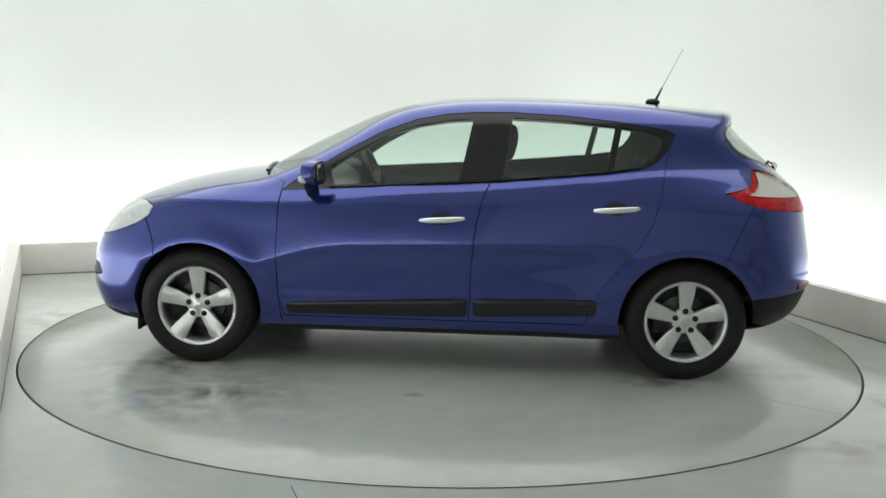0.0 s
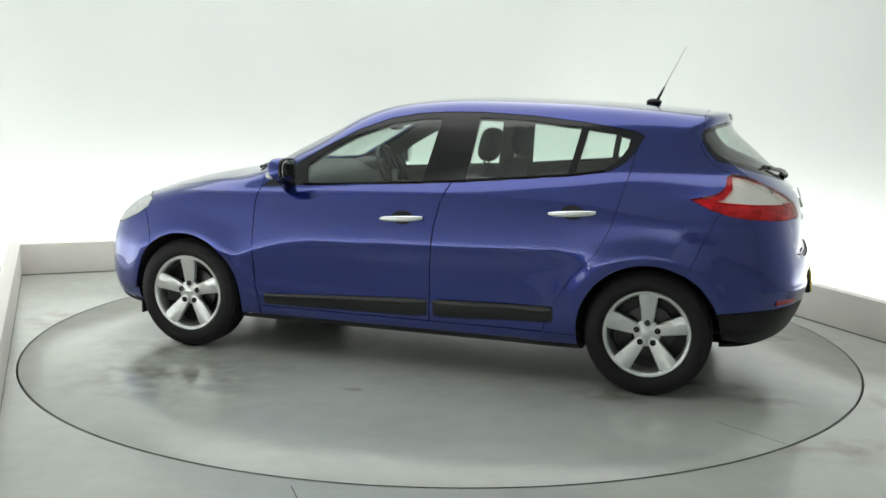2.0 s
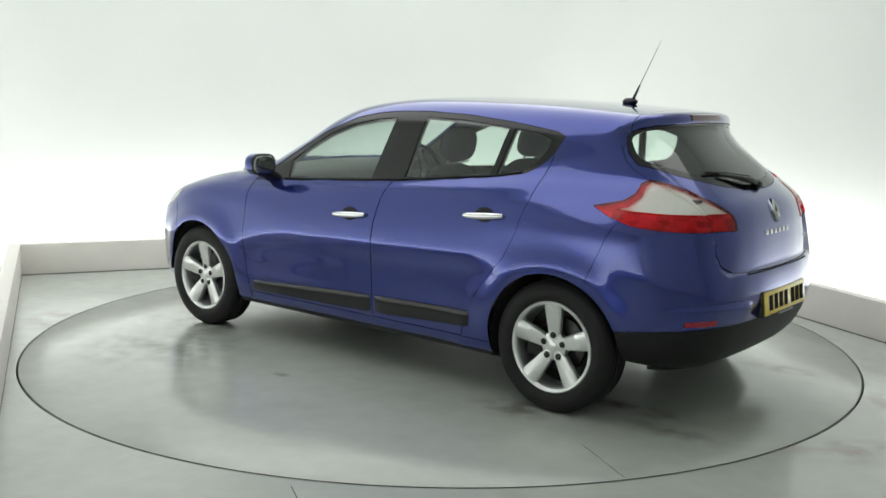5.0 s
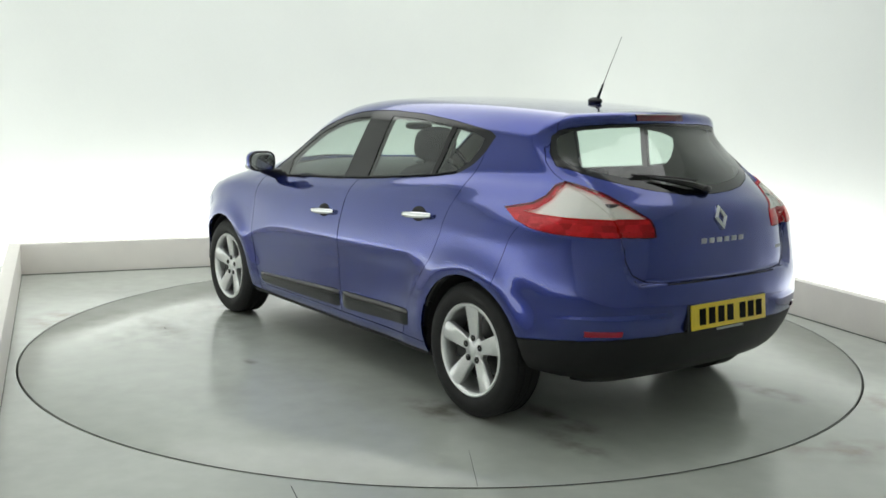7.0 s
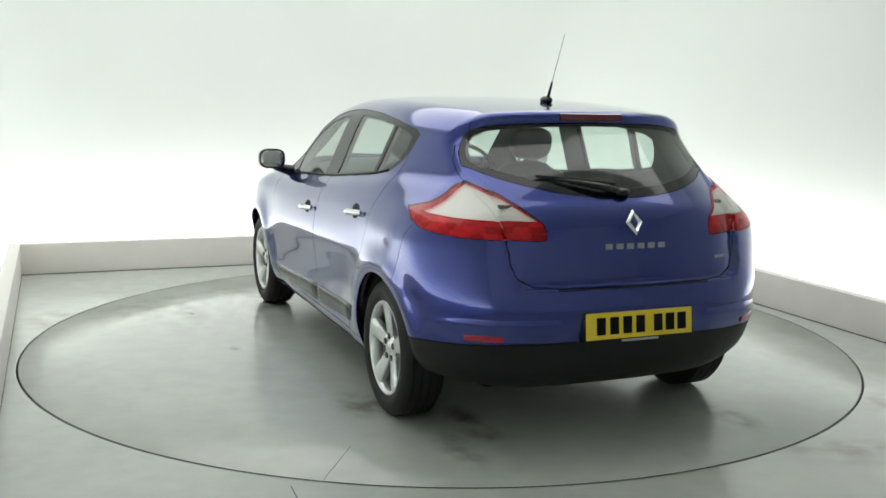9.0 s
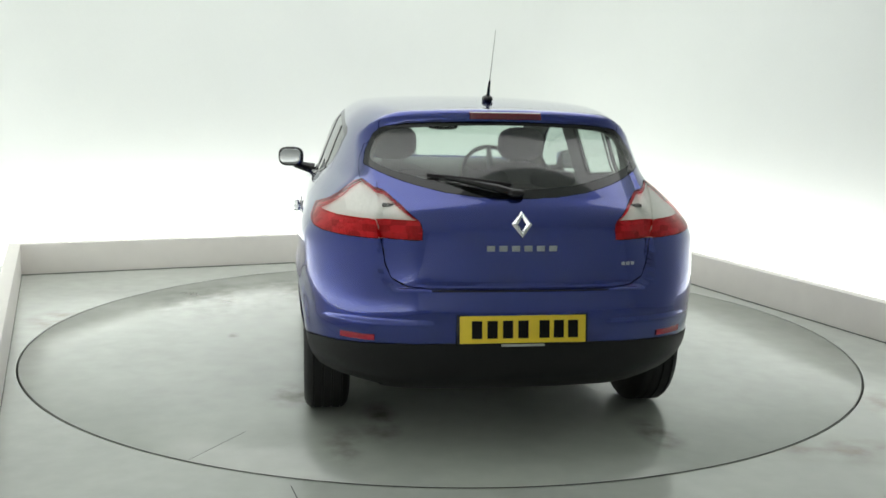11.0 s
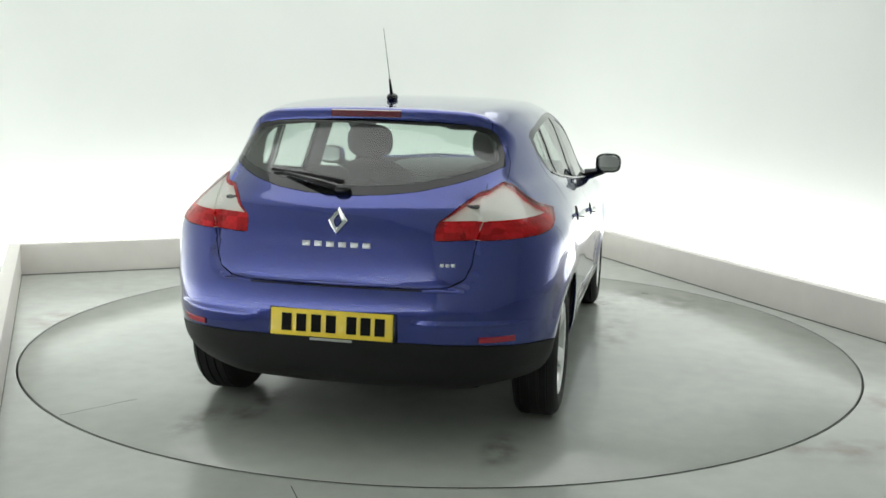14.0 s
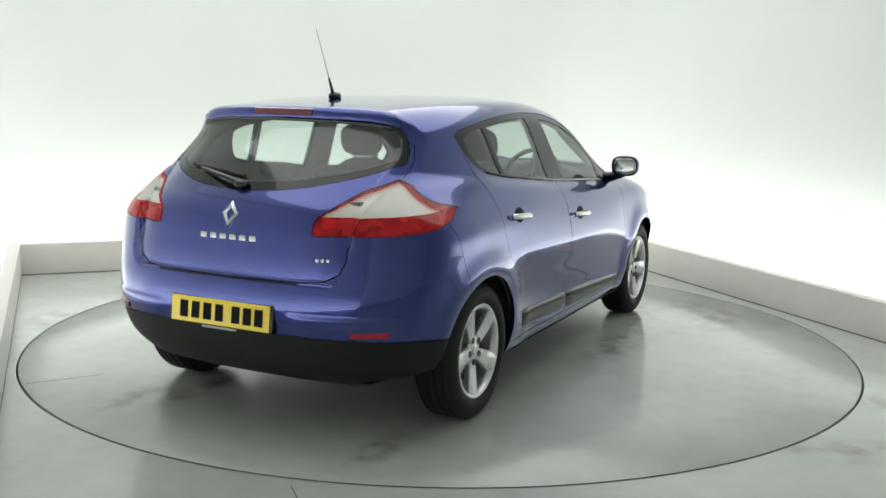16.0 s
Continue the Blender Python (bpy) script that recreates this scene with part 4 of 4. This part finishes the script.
def build_wheel(car):
    """One alloy wheel; its outer face looks along +y."""
    wheel = new("wheel")
    wheel.parent = car
    r, w = WHEEL_R, 0.1025
    bm = bmesh.new()
    prof = [(0.205, -w * 0.80), (0.225, -w * 0.96), (0.262, -w * 1.0), (0.292, -w * 0.93), (0.308, -w * 0.80)]
    for o in (-0.062, -0.021, 0.021, 0.062):
        prof += [(r - 0.0005, o - 0.0055), (r - 0.007, o - 0.0035), (r - 0.007, o + 0.0035), (r - 0.0005, o + 0.0055)]
    prof += [(0.308, w * 0.80), (0.300, w * 0.88), (0.292, w * 0.93), (0.275, w * 0.985), (0.272, w * 1.0), (0.255, w * 1.01), (0.232, w * 0.955), (0.221, w * 0.86), (0.205, w * 0.80)]
    lathe(bm, prof, 72)
    part("tyre", bm, TYRE, wheel, "black tyre with grooved tread")
    bm = bmesh.new()
    lathe(bm, [(0.196, -0.09), (0.194, 0.05), (0.197, 0.074), (0.202, 0.086), (0.208, 0.091), (0.217, 0.092), (0.221, 0.088), (0.221, 0.080), (0.206, 0.06), (0.205, -0.09)], 72, closed=True)
    part("rim", bm, ALLOY, wheel, "silver alloy rim")
    bm = bmesh.new()
    lathe(bm, [(0.001, 0.0), (0.12, 0.0), (0.132, -0.004), (0.132, -0.022), (0.001, -0.022)], 48)
    part("brake_disc", bm, STEEL, wheel, "grey steel brake disc")
    bm = bmesh.new()
    lathe(bm, [(0.001, -0.03), (0.196, -0.03), (0.196, -0.045), (0.001, -0.045)], 40)
    part("wheel_back", bm, DARK_METAL, wheel)
    bm = bmesh.new()
    box(bm, 0.075, 0.165, -0.03, 0.045, -0.07, 0.07, 0.015)
    part("brake_caliper", bm, DARK_METAL, wheel)
    # five broad spokes, each folded along its middle
    spoke = None
    bm = bmesh.new()
    secs = [(0.026, 0.022, 0.064), (0.060, 0.030, 0.066), (0.090, 0.0345, 0.070), (0.125, 0.039, 0.075), (0.160, 0.0435, 0.081), (0.204, 0.0485, 0.088)]
    rows = []
    for d, hw, o in secs:
        row = []
        for u, lift in ((-1.0, -0.030), (-1.0, -0.006), (-0.85, 0.0), (0, 0.003), (0.85, 0.0), (1.0, -0.006), (1.0, -0.030)):
            row.append(bm.verts.new((u * hw, o + lift, d)))
        rows.append(row)
    for q, wv in zip(rows, rows[1:]):
        for k in range(6):
            bm.faces.new((q[k], q[k + 1], wv[k + 1], wv[k]))
        bm.faces.new((q[6], q[0], wv[0], wv[6]))
    bm.faces.new(rows[0])
    bm.faces.new(rows[-1][::-1])
    bmesh.ops.recalc_face_normals(bm, faces=bm.faces)
    spoke = part("spoke", bm, ALLOY, wheel, "broad silver spoke")
    for k in range(1, 5):
        part_copy(spoke, Matrix.Rotation(k * math.tau / 5, 4, "Y"))
    bm = bmesh.new()
    lathe(bm, [(0.001, 0.070), (0.024, 0.069), (0.029, 0.066), (0.060, 0.064), (0.068, 0.058), (0.068, 0.030), (0.001, 0.030)], 40)
    part("hub", bm, ALLOY, wheel)
    bm = bmesh.new()
    lathe(bm, [(0.001, 0.074), (0.020, 0.0735), (0.0255, 0.071), (0.0255, 0.06)], 32)
    part("centre_cap", bm, ALLOY, wheel, "silver centre cap")
    # wheel bolts, their black standing in for the shade of the bolt holes
    nut = None
    for k in range(5):
        a = k * math.tau / 5
        if nut is None:
            bm = bmesh.new()
            lathe(bm, [(0.001, 0.0), (0.0158, 0.0), (0.0158, 0.011), (0.0138, 0.012), (0.001, 0.010)], 12)
            nut = part("wheel_bolt", bm, TRIM, wheel, "wheel bolt, black to stand in for its shaded hole")
            nut.matrix_basis = Matrix.Translation((0.055 * math.sin(a), 0.0600, 0.055 * math.cos(a)))
        else:
            part_copy(nut, Matrix.Translation((0.055 * math.sin(a), 0.0600, 0.055 * math.cos(a))))
    return wheel


def build_wheels(car):
    wheel = build_wheel(car)
    wheel.matrix_basis = pose(WB, TRACK, WHEEL_R)
    turns = {(1, -1): 47, (-1, 1): 0, (-1, -1): 25}
    for (sx, sy), a in turns.items():
        m = Matrix.Translation((sx * WB, sy * TRACK, WHEEL_R)) @ (Matrix.Rotation(math.pi, 4, "Z") if sy < 0 else Matrix.Identity(4)) @ Matrix.Rotation(radians(a), 4, "Y")
        copy_thing(wheel, m)
    # wheel wells
    for cx in (WB, -WB):
        for s in (1, -1):
            bm = bmesh.new()
            n = 24
            rows = []
            for yy, rr in ((0.845, ARCH_R + 0.006), (0.60, ARCH_R + 0.01), (0.52, ARCH_R + 0.01), (0.50, 0.02)):
                rows.append([bm.verts.new((cx + rr * math.cos(a), s * yy, WHEEL_R + rr * math.sin(a))) for a in np.linspace(*((0.0, math.pi + 0.3) if cx > 0 else (-0.3, math.pi - 0.60)), n)])
            for q, w in zip(rows, rows[1:]):
                for k in range(n - 1):
                    bm.faces.new((q[k], q[k + 1], w[k + 1], w[k]))
            bmesh.ops.recalc_face_normals(bm, faces=bm.faces)
            part("wheel_arch_liner", bm, LINER, car, "black wheel arch liner")


strip_top = curve([(0.83, 0.360), (-0.16, 0.410), (-0.845, 0.426)])
strip_foot = curve([(0.83, 0.294), (-0.16, 0.306), (-0.845, 0.336)])


def build_side_details(car, doors):
    for s in (1, -1):
        # rubbing strips on the doors
        for key, x0, x1 in (("door_front", 0.83, -0.160), ("door_rear", -0.182, -0.845)):
            bm = bmesh.new()
            rows = []
            for x in np.linspace(x0, x1, 22):
                zt, zb = float(strip_top(x)), float(strip_foot(x))
                e = min(1.0, (abs(x - x0) + 0.004) / 0.05, (abs(x - x1) + 0.004) / 0.012)
                zm = (zt + zb) / 2
                ring = []
                for z, d in ((zb, 0.0), (zb + 0.004, 0.010), (zm - 0.005, 0.017), (zt - 0.016, 0.018), (zt - 0.003, 0.013), (zt, 0.0)):
                    zz = zm + (z - zm) * (0.85 + 0.15 * e)
                    ring.append(bm.verts.new((x, s * (side_y(x, zz) - 0.004 + d * e), zz)))
                rows.append(ring)
            for q, w in zip(rows, rows[1:]):
                for k in range(5):
                    bm.faces.new((q[k], q[k + 1], w[k + 1], w[k]))
            bm.faces.new(rows[0])
            bm.faces.new(rows[-1])
            bmesh.ops.recalc_face_normals(bm, faces=bm.faces)
            part("rubbing_strip", bm, TRIM, doors[key, s], "black rubbing strip")
        # handles
        for key, x0, x1, z0, z1 in (("door_front", 0.10, -0.135, 0.828, 0.842), ("door_rear", -0.81, -1.045, 0.902, 0.918)):
            xm, zm = (x0 + x1) / 2, (z0 + z1) / 2
            ym = side_y(xm, zm)
            bm = bmesh.new()
            pts, rad = [], []
            for u in np.linspace(0, 1, 13):
                x = x0 + (x1 - x0) * u
                z = z0 + (z1 - z0) * u
                lift = 0.012 + 0.022 * math.sin(math.pi * u) ** 0.6
                pts.append((x, s * (side_y(x, z) + lift), z))
                rad.append(0.0075 + 0.0045 * math.sin(math.pi * u) ** 0.5)
            tube(bm, pts, rad, 12)
            for v in bm.verts:
                c = z0 + (z1 - z0) * (v.co.x - x0) / (x1 - x0)
                v.co.z = c + (v.co.z - c) * 1.35
            part("door_handle", bm, CHROME, doors[key, s], "chrome door handle")
            # flat dark ellipse on the door paints the shade of the handle's hollow
            bm = bmesh.new()
            rows = []
            for f in (1.0, 0.96, 0.5, 0.02):
                row = []
                for k in range(28):
                    a = k * math.tau / 28
                    x, z = xm + 0.060 * f * math.cos(a), zm + 0.004 + 0.036 * f * math.sin(a)
                    row.append(bm.verts.new((x, s * (side_y(x, z) + (0.0008 if f == 1.0 else 0.002)), z)))
                rows.append(row)
            for q, w in zip(rows, rows[1:]):
                for k in range(28):
                    bm.faces.new((q[k], q[(k + 1) % 28], w[(k + 1) % 28], w[k]))
            bmesh.ops.recalc_face_normals(bm, faces=bm.faces)
            part("handle_cup_shade", bm, LINER, doors[key, s], "flat dark patch for the shaded hollow behind the handle")
        # door mirror
        bm = bmesh.new()
        m = Matrix.Rotation(s * radians(-8), 3, "Z")
        blob(bm, (0.665, s * 0.945, 1.070), (0.060, 0.082, 0.062), 2.7, 28, 16, m)
        for v in bm.verts:
            if v.co.x < 0.627:
                v.co.x = 0.627 + (v.co.x - 0.627) * 0.12
        mirror = part("door_mirror", bm, PAINT, car, "blue and black door mirror")
        bm = bmesh.new()
        blob(bm, (0.625, s * 0.947, 1.070), (0.014, 0.082, 0.063), 3.0, 28, 12, m)
        part("mirror_frame", bm, TRIM, mirror, "black mirror frame")
        bm = bmesh.new()
        blob(bm, (0.6125, s * 0.949, 1.070), (0.006, 0.070, 0.051), 3.0, 28, 12, m)
        part("mirror_pane", bm, MIRROR, mirror, "mirror glass")
        bm = bmesh.new()
        blob(bm, (0.70, s * 0.970, 1.037), (0.030, 0.050, 0.022), 2.6, 20, 10, m)
        part("indicator", bm, WHITE_LENS, mirror, "clear side indicator")
        bm = bmesh.new()
        tube(bm, [(0.70, s * 0.80, 0.985), (0.69, s * 0.86, 1.0), (0.68, s * 0.92, 1.022)], [0.038, 0.03, 0.028], 12)
        part("mirror_arm", bm, TRIM, mirror, "black mirror arm")
        # dark seal along the waist of the windows
        for pts in ([(0.60, 0.984), (0.24, 1.008), (-0.13, 1.030), (-0.34, 1.045), (-0.66, 1.075), (-0.90, 1.098), (-1.06, 1.124)],):
            bm = bmesh.new()
            tube(bm, [(x, s * (side_y(x, z) + 0.001), z) for x, z in pts], 0.005, 6)
            part("window_seal", bm, TRIM, car, "black window seal")


def build_tail_details(car, gate):
    # number plate, plain bars for its characters
    slope = radians(6)
    px, pz = -2.098, 0.546
    m = pose(px, 0, pz) @ Matrix.Rotation(slope, 4, "Y") @ Matrix.Rotation(radians(-90), 4, "Z")
    # black backing stands in for the shadow inside the plate recess
    bm = bmesh.new()
    box(bm, -0.274, 0.274, 0.0, 0.05, -0.062, 0.061, 0.008, m)
    recess = part("plate_recess_shade", bm, TRIM, car, "black backing standing in for the shadowed plate recess")
    bm = bmesh.new()
    box(bm, -0.262, 0.262, -0.008, 0.0, -0.056, 0.056, 0.003, m)
    plate = part("number_plate", bm, YELLOW, car, "yellow number plate with dark bars")
    xs = [-0.192, -0.128, -0.064, 0.0, 0.088, 0.148, 0.208]
    for x in xs:
        bm = bmesh.new()
        box(bm, x - 0.021, x + 0.021, -0.0105, -0.0075, -0.036, 0.036, 0, m)
        part("plate_bar", bm, INK, plate, "", False)
    bm = bmesh.new()
    box(bm, -0.09, 0.09, -0.009, 0.0, -0.070, -0.060, 0.002, m)
    part("maker_strip", bm, CLOTH, plate, "small pale strip")
    # diamond badge
    bx = tail_x(0, 0.965)
    tilt = math.atan2(tail_x(0, 1.0) - tail_x(0, 0.93), 0.07)
    m = pose(bx - 0.004, 0, 0.965) @ Matrix.Rotation(tilt, 4, "Y") @ Matrix.Rotation(radians(-90), 4, "Z")
    bm = bmesh.new()
    outer, inner = [(0, 0.058), (0.043, 0), (0, -0.058), (-0.043, 0)], [(0, 0.030), (0.017, 0), (0, -0.030), (-0.017, 0)]
    rows = []
    for loop, d in ((outer, 0.010), (outer, -0.003), ([(x * 0.72, z * 0.76) for x, z in outer], -0.013), (inner, -0.004), (inner, 0.010)):
        rows.append([bm.verts.new(m @ Vector((x, d, z))) for x, z in loop])
    for q, w in zip(rows, rows[1:]):
        for k in range(4):
            bm.faces.new((q[k], q[(k + 1) % 4], w[(k + 1) % 4], w[k]))
    bmesh.ops.recalc_face_normals(bm, faces=bm.faces)
    part("badge", bm, CHROME, gate, "chrome diamond badge", False)
    # raised maker letters stand as plain chrome bars
    for k in range(6):
        y = 0.130 - k * 0.052
        x = tail_x(y, 0.868)
        bm = bmesh.new()
        box(bm, x - 0.004, x + 0.006, y - 0.017, y + 0.017, 0.857, 0.880, 0.002)
        part("letter_bar", bm, LETTER, gate, "small chrome bar")
    for k in range(3):
        y = -0.44 - k * 0.022
        x = tail_x(y, 0.80)
        bm = bmesh.new()
        box(bm, x - 0.003, x + 0.004, y - 0.008, y + 0.008, 0.793, 0.807, 0.0015)
        part("trim_badge_bar", bm, LETTER, gate, "small chrome bar")
    # tailgate grip under the lower edge
    bm = bmesh.new()
    box(bm, -2.058, -2.03, -0.075, 0.075, 0.690, 0.706, 0.004)
    part("tailgate_grip", bm, LINER, gate, "dark tailgate grip")
    # black tube added to deepen the shade in the lower shut line
    bm = bmesh.new()
    tube(bm, [(tail_x(float(y), 0.700) + 0.002, float(y), 0.699) for y in np.linspace(-0.37, 0.37, 24)], 0.004, 6)
    part("tailgate_gap_shade", bm, LINER, gate, "black tube added to darken the lower shut line")
    # small flaps ahead of the front wheels
    for s in (1, -1):
        bm = bmesh.new()
        box(bm, 1.675, 1.687, s * 0.58 if s > 0 else -0.79, 0.79 if s > 0 else -0.58, 0.155, 0.27, 0.003)
        part("air_deflector", bm, BLACK, car, "black rubber air deflector")
    # wiper
    bm = bmesh.new()
    hub = Vector((tail_x(0.01, 1.084) - 0.016, 0.01, 1.084))
    blob(bm, hub, (0.026, 0.038, 0.019), 2.3, 18, 10)
    wiper = part("rear_wiper", bm, TRIM, car, "black rear wiper")
    bm = bmesh.new()
    tip = Vector((tail_x(0.37, 1.150) - 0.020, 0.37, 1.150))
    mid = Vector((tail_x(0.18, 1.122) - 0.034, 0.18, 1.122))
    tube(bm, [hub, hub.lerp(mid, 0.5) + Vector((-0.012, 0, 0.004)), mid, mid.lerp(tip, 0.6)], [0.016, 0.015, 0.012, 0.006], 8)
    part("wiper_arm", bm, TRIM, wiper)
    bm = bmesh.new()
    a = Vector((tail_x(0.02, 1.118) - 0.012, 0.02, 1.118))
    tube(bm, [a, a.lerp(tip, 0.5) + Vector((-0.006, 0, 0)), tip], [0.006, 0.010, 0.006], 8)
    part("wiper_blade", bm, BLACK, wiper)
    # high brake lamp in the spoiler
    bm = bmesh.new()
    n = 16
    rows = []
    for zz, d in ((1.380, 0.0), (1.381, 0.005), (1.409, 0.006), (1.413, 0.0)):
        rows.append([bm.verts.new((tail_x(y, zz) - d, y, zz)) for y in np.linspace(-0.16, 0.16, n)])
    for q, w in zip(rows, rows[1:]):
        for k in range(n - 1):
            bm.faces.new((q[k], q[k + 1], w[k + 1], w[k]))
    bmesh.ops.recalc_face_normals(bm, faces=bm.faces)
    part("high_brake_lamp", bm, RED_DARK, gate, "dark red high brake lamp")
    # reflectors in the bumper
    for s in (1, -1):
        bm = bmesh.new()
        rows = []
        for zz, d in ((0.487, 0.0), (0.490, 0.006), (0.511, 0.006), (0.514, 0.0)):
            rows.append([bm.verts.new((tail_x(y, zz) - d, y, zz)) for y in np.linspace(s * 0.60, s * 0.735, 10)])
        for q, w in zip(rows, rows[1:]):
            for k in range(9):
                bm.faces.new((q[k], q[k + 1], w[k + 1], w[k]))
        bmesh.ops.recalc_face_normals(bm, faces=bm.faces)
        part("bumper_reflector", bm, REFLEX, car, "slim red bumper reflector")
    # aerial
    bm = bmesh.new()
    az = roof_z(-1.21, 0)
    blob(bm, (-1.21, 0, az + 0.012), (0.044, 0.026, 0.021), 2.1, 20, 10)
    aerial = part("aerial", bm, TRIM, car, "black roof aerial")
    bm = bmesh.new()
    tube(bm, [(-1.225, 0, az + 0.02), (-1.262, 0, az + 0.098)], [0.009, 0.005], 8)
    tube(bm, [(-1.262, 0, az + 0.098), (-1.372, 0, az + 0.325)], [0.0018, 0.0010], 6)
    part("mast", bm, TRIM, aerial)
    # exhaust
    bm = bmesh.new()
    tube(bm, [(-1.5, 0.35, 0.24), (-1.70, 0.36, 0.25), (-1.80, 0.37, 0.24)], [0.025, 0.025, 0.024], 12)
    part("exhaust_pipe", bm, DARK_METAL, car, "dark exhaust pipe")
    # rear axle beam and silencer under the floor
    bm = bmesh.new()
    tube(bm, [(-WB + 0.05, -0.66, 0.30), (-WB + 0.05, 0.66, 0.30)], 0.05, 12)
    part("rear_axle", bm, LINER, car, "dark axle beam")


def build_seat(car, x, y, front=True):
    seat = new("seat")
    seat.parent = car
    seat["label"] = "charcoal fabric seat"
    w = 0.25
    bm = bmesh.new()
    blob(bm, (x, y, 0.46), (0.27, w, 0.10), 3.2, 24, 12)
    part("seat_cushion", bm, FABRIC, seat)
    bm = bmesh.new()
    blob(bm, (x - 0.33, y, 0.78), (0.085, w, 0.34), 3.0, 24, 16, Matrix.Rotation(radians(-17), 3, "Y"))
    part("seat_back", bm, FABRIC, seat)
    bm = bmesh.new()
    blob(bm, (x - 0.455, y, 1.215), (0.050, 0.135, 0.095), 2.9, 24, 14, Matrix.Rotation(radians(-12), 3, "Y"))
    part("headrest", bm, FABRIC, seat)
    for d in (-0.06, 0.06):
        bm = bmesh.new()
        tube(bm, [(x - 0.42, y + d, 1.08), (x - 0.445, y + d, 1.16)], 0.007, 8)
        part("headrest_rod", bm, CHROME, seat)


def build_cabin(car):
    build_seat(car, 0.10, 0.37)
    build_seat(car, 0.10, -0.37)
    # rear bench
    bench = new("rear_bench")
    bench.parent = car
    bench["label"] = "charcoal fabric rear bench"
    bm = bmesh.new()
    blob(bm, (-0.72, 0, 0.46), (0.27, 0.64, 0.11), 3.5, 28, 12)
    part("bench_cushion", bm, FABRIC, bench)
    bm = bmesh.new()
    blob(bm, (-1.10, 0, 0.77), (0.085, 0.62, 0.30), 3.5, 32, 14, Matrix.Rotation(radians(-20), 3, "Y"))
    part("bench_back", bm, FABRIC, bench)
    for y in (0.34, -0.34, 0.0):
        bm = bmesh.new()
        blob(bm, (-1.205, y, 1.085), (0.045, 0.115, 0.045), 2.8, 20, 10)
        part("headrest", bm, FABRIC, bench)
    # parcel shelf, floor and door cards
    bm = bmesh.new()
    box(bm, -1.88, -1.24, -0.56, 0.56, 1.020, 1.035, 0.006)
    part("parcel_shelf", bm, DASH, car, "dark grey parcel shelf")
    bm = bmesh.new()
    box(bm, -0.93, 0.93, -0.70, 0.70, 0.24, 0.30, 0.02)
    box(bm, -1.88, -0.90, -0.47, 0.47, 0.36, 0.41, 0.02)
    part("cabin_floor", bm, LINER, car, "dark cabin floor")
    # dashboard
    bm = bmesh.new()
    blob(bm, (0.84, 0, 0.87), (0.24, 0.66, 0.19), 3.4, 32, 14)
    dash = part("dashboard", bm, DASH, car, "grey dashboard")
    bm = bmesh.new()
    blob(bm, (0.70, -0.37, 1.02), (0.09, 0.17, 0.05), 2.6, 20, 10)
    part("instrument_hood", bm, DASH, dash)
    # steering wheel on the car's right
    bm = bmesh.new()
    n = 36
    tilt = Matrix.Translation((0.52, -0.37, 0.98)) @ Matrix.Rotation(radians(-66), 4, "Y")
    pts = [tilt @ Vector((0.185 * math.cos(k * math.tau / n), 0.185 * math.sin(k * math.tau / n), 0)) for k in range(n + 1)]
    tube(bm, pts, 0.015, 8, False)
    for a in (0, 2.4, 3.9):
        tube(bm, [tilt @ Vector((0, 0, 0.01)), tilt @ Vector((0.185 * math.cos(a), 0.185 * math.sin(a), 0))], [0.03, 0.014], 8)
    part("steering_wheel", bm, TRIM, car, "black steering wheel")
    # inner mirror
    bm = bmesh.new()
    blob(bm, (0.36, -0.02, 1.290), (0.025, 0.100, 0.024), 2.8, 20, 10)
    part("inner_mirror", bm, TRIM, car, "black inner mirror")
    # headlining below the roof
    bm = bmesh.new()
    nx, ny = 14, 10
    grid = [[bm.verts.new((x, y * (1 - 0.10 * max(0, -x - 0.6)), roof_z(x, y * 0.98) - 0.045)) for y in np.linspace(-0.52, 0.52, ny)] for x in np.linspace(-1.42, 0.12, nx)]
    for q, w in zip(grid, grid[1:]):
        for k in range(ny - 1):
            bm.faces.new((q[k], q[k + 1], w[k + 1], w[k]))
    part("headlining", bm, CLOTH, car, "pale grey headlining")
    # wiper at the foot of the windscreen
    bm = bmesh.new()
    a, b = Vector((1.00, 0.55, roof_z(1.00, 0.55) + 0.012)), Vector((1.06, 0.05, roof_z(1.06, 0.05) + 0.006))
    tube(bm, [a, a.lerp(b, 0.5) + Vector((0, 0, 0.012)), b], [0.010, 0.009, 0.005], 8)
    part("front_wiper", bm, TRIM, car, "black windscreen wiper")


car = thing("car", "metallic blue five-door hatchback with silver alloy wheels on the turntable", "car")
gate, doors = build_skin(car)
build_wheels(car)
build_side_details(car, doors)
build_tail_details(car, gate)
build_cabin(car)


def motions():
    """The turntable turns steadily and carries the car."""
    start, speed, ox, oy = 176.14, -7.05, -0.036, -0.0155
    rows_car, rows_table = [], []
    for k in range(33):
        t = 0.5 * k
        a = start + speed * t
        c, s = math.cos(radians(a)), math.sin(radians(a))
        rows_car.append((t, pose(ox * c - oy * s, ox * s + oy * c, 0.0, 0, 0, a)))
        rows_table.append((t, pose(TABLE_X, TABLE_Y, 0, 0, 0, a)))
    walk(car, rows_car)
    walk(turntable, rows_table)


motions()
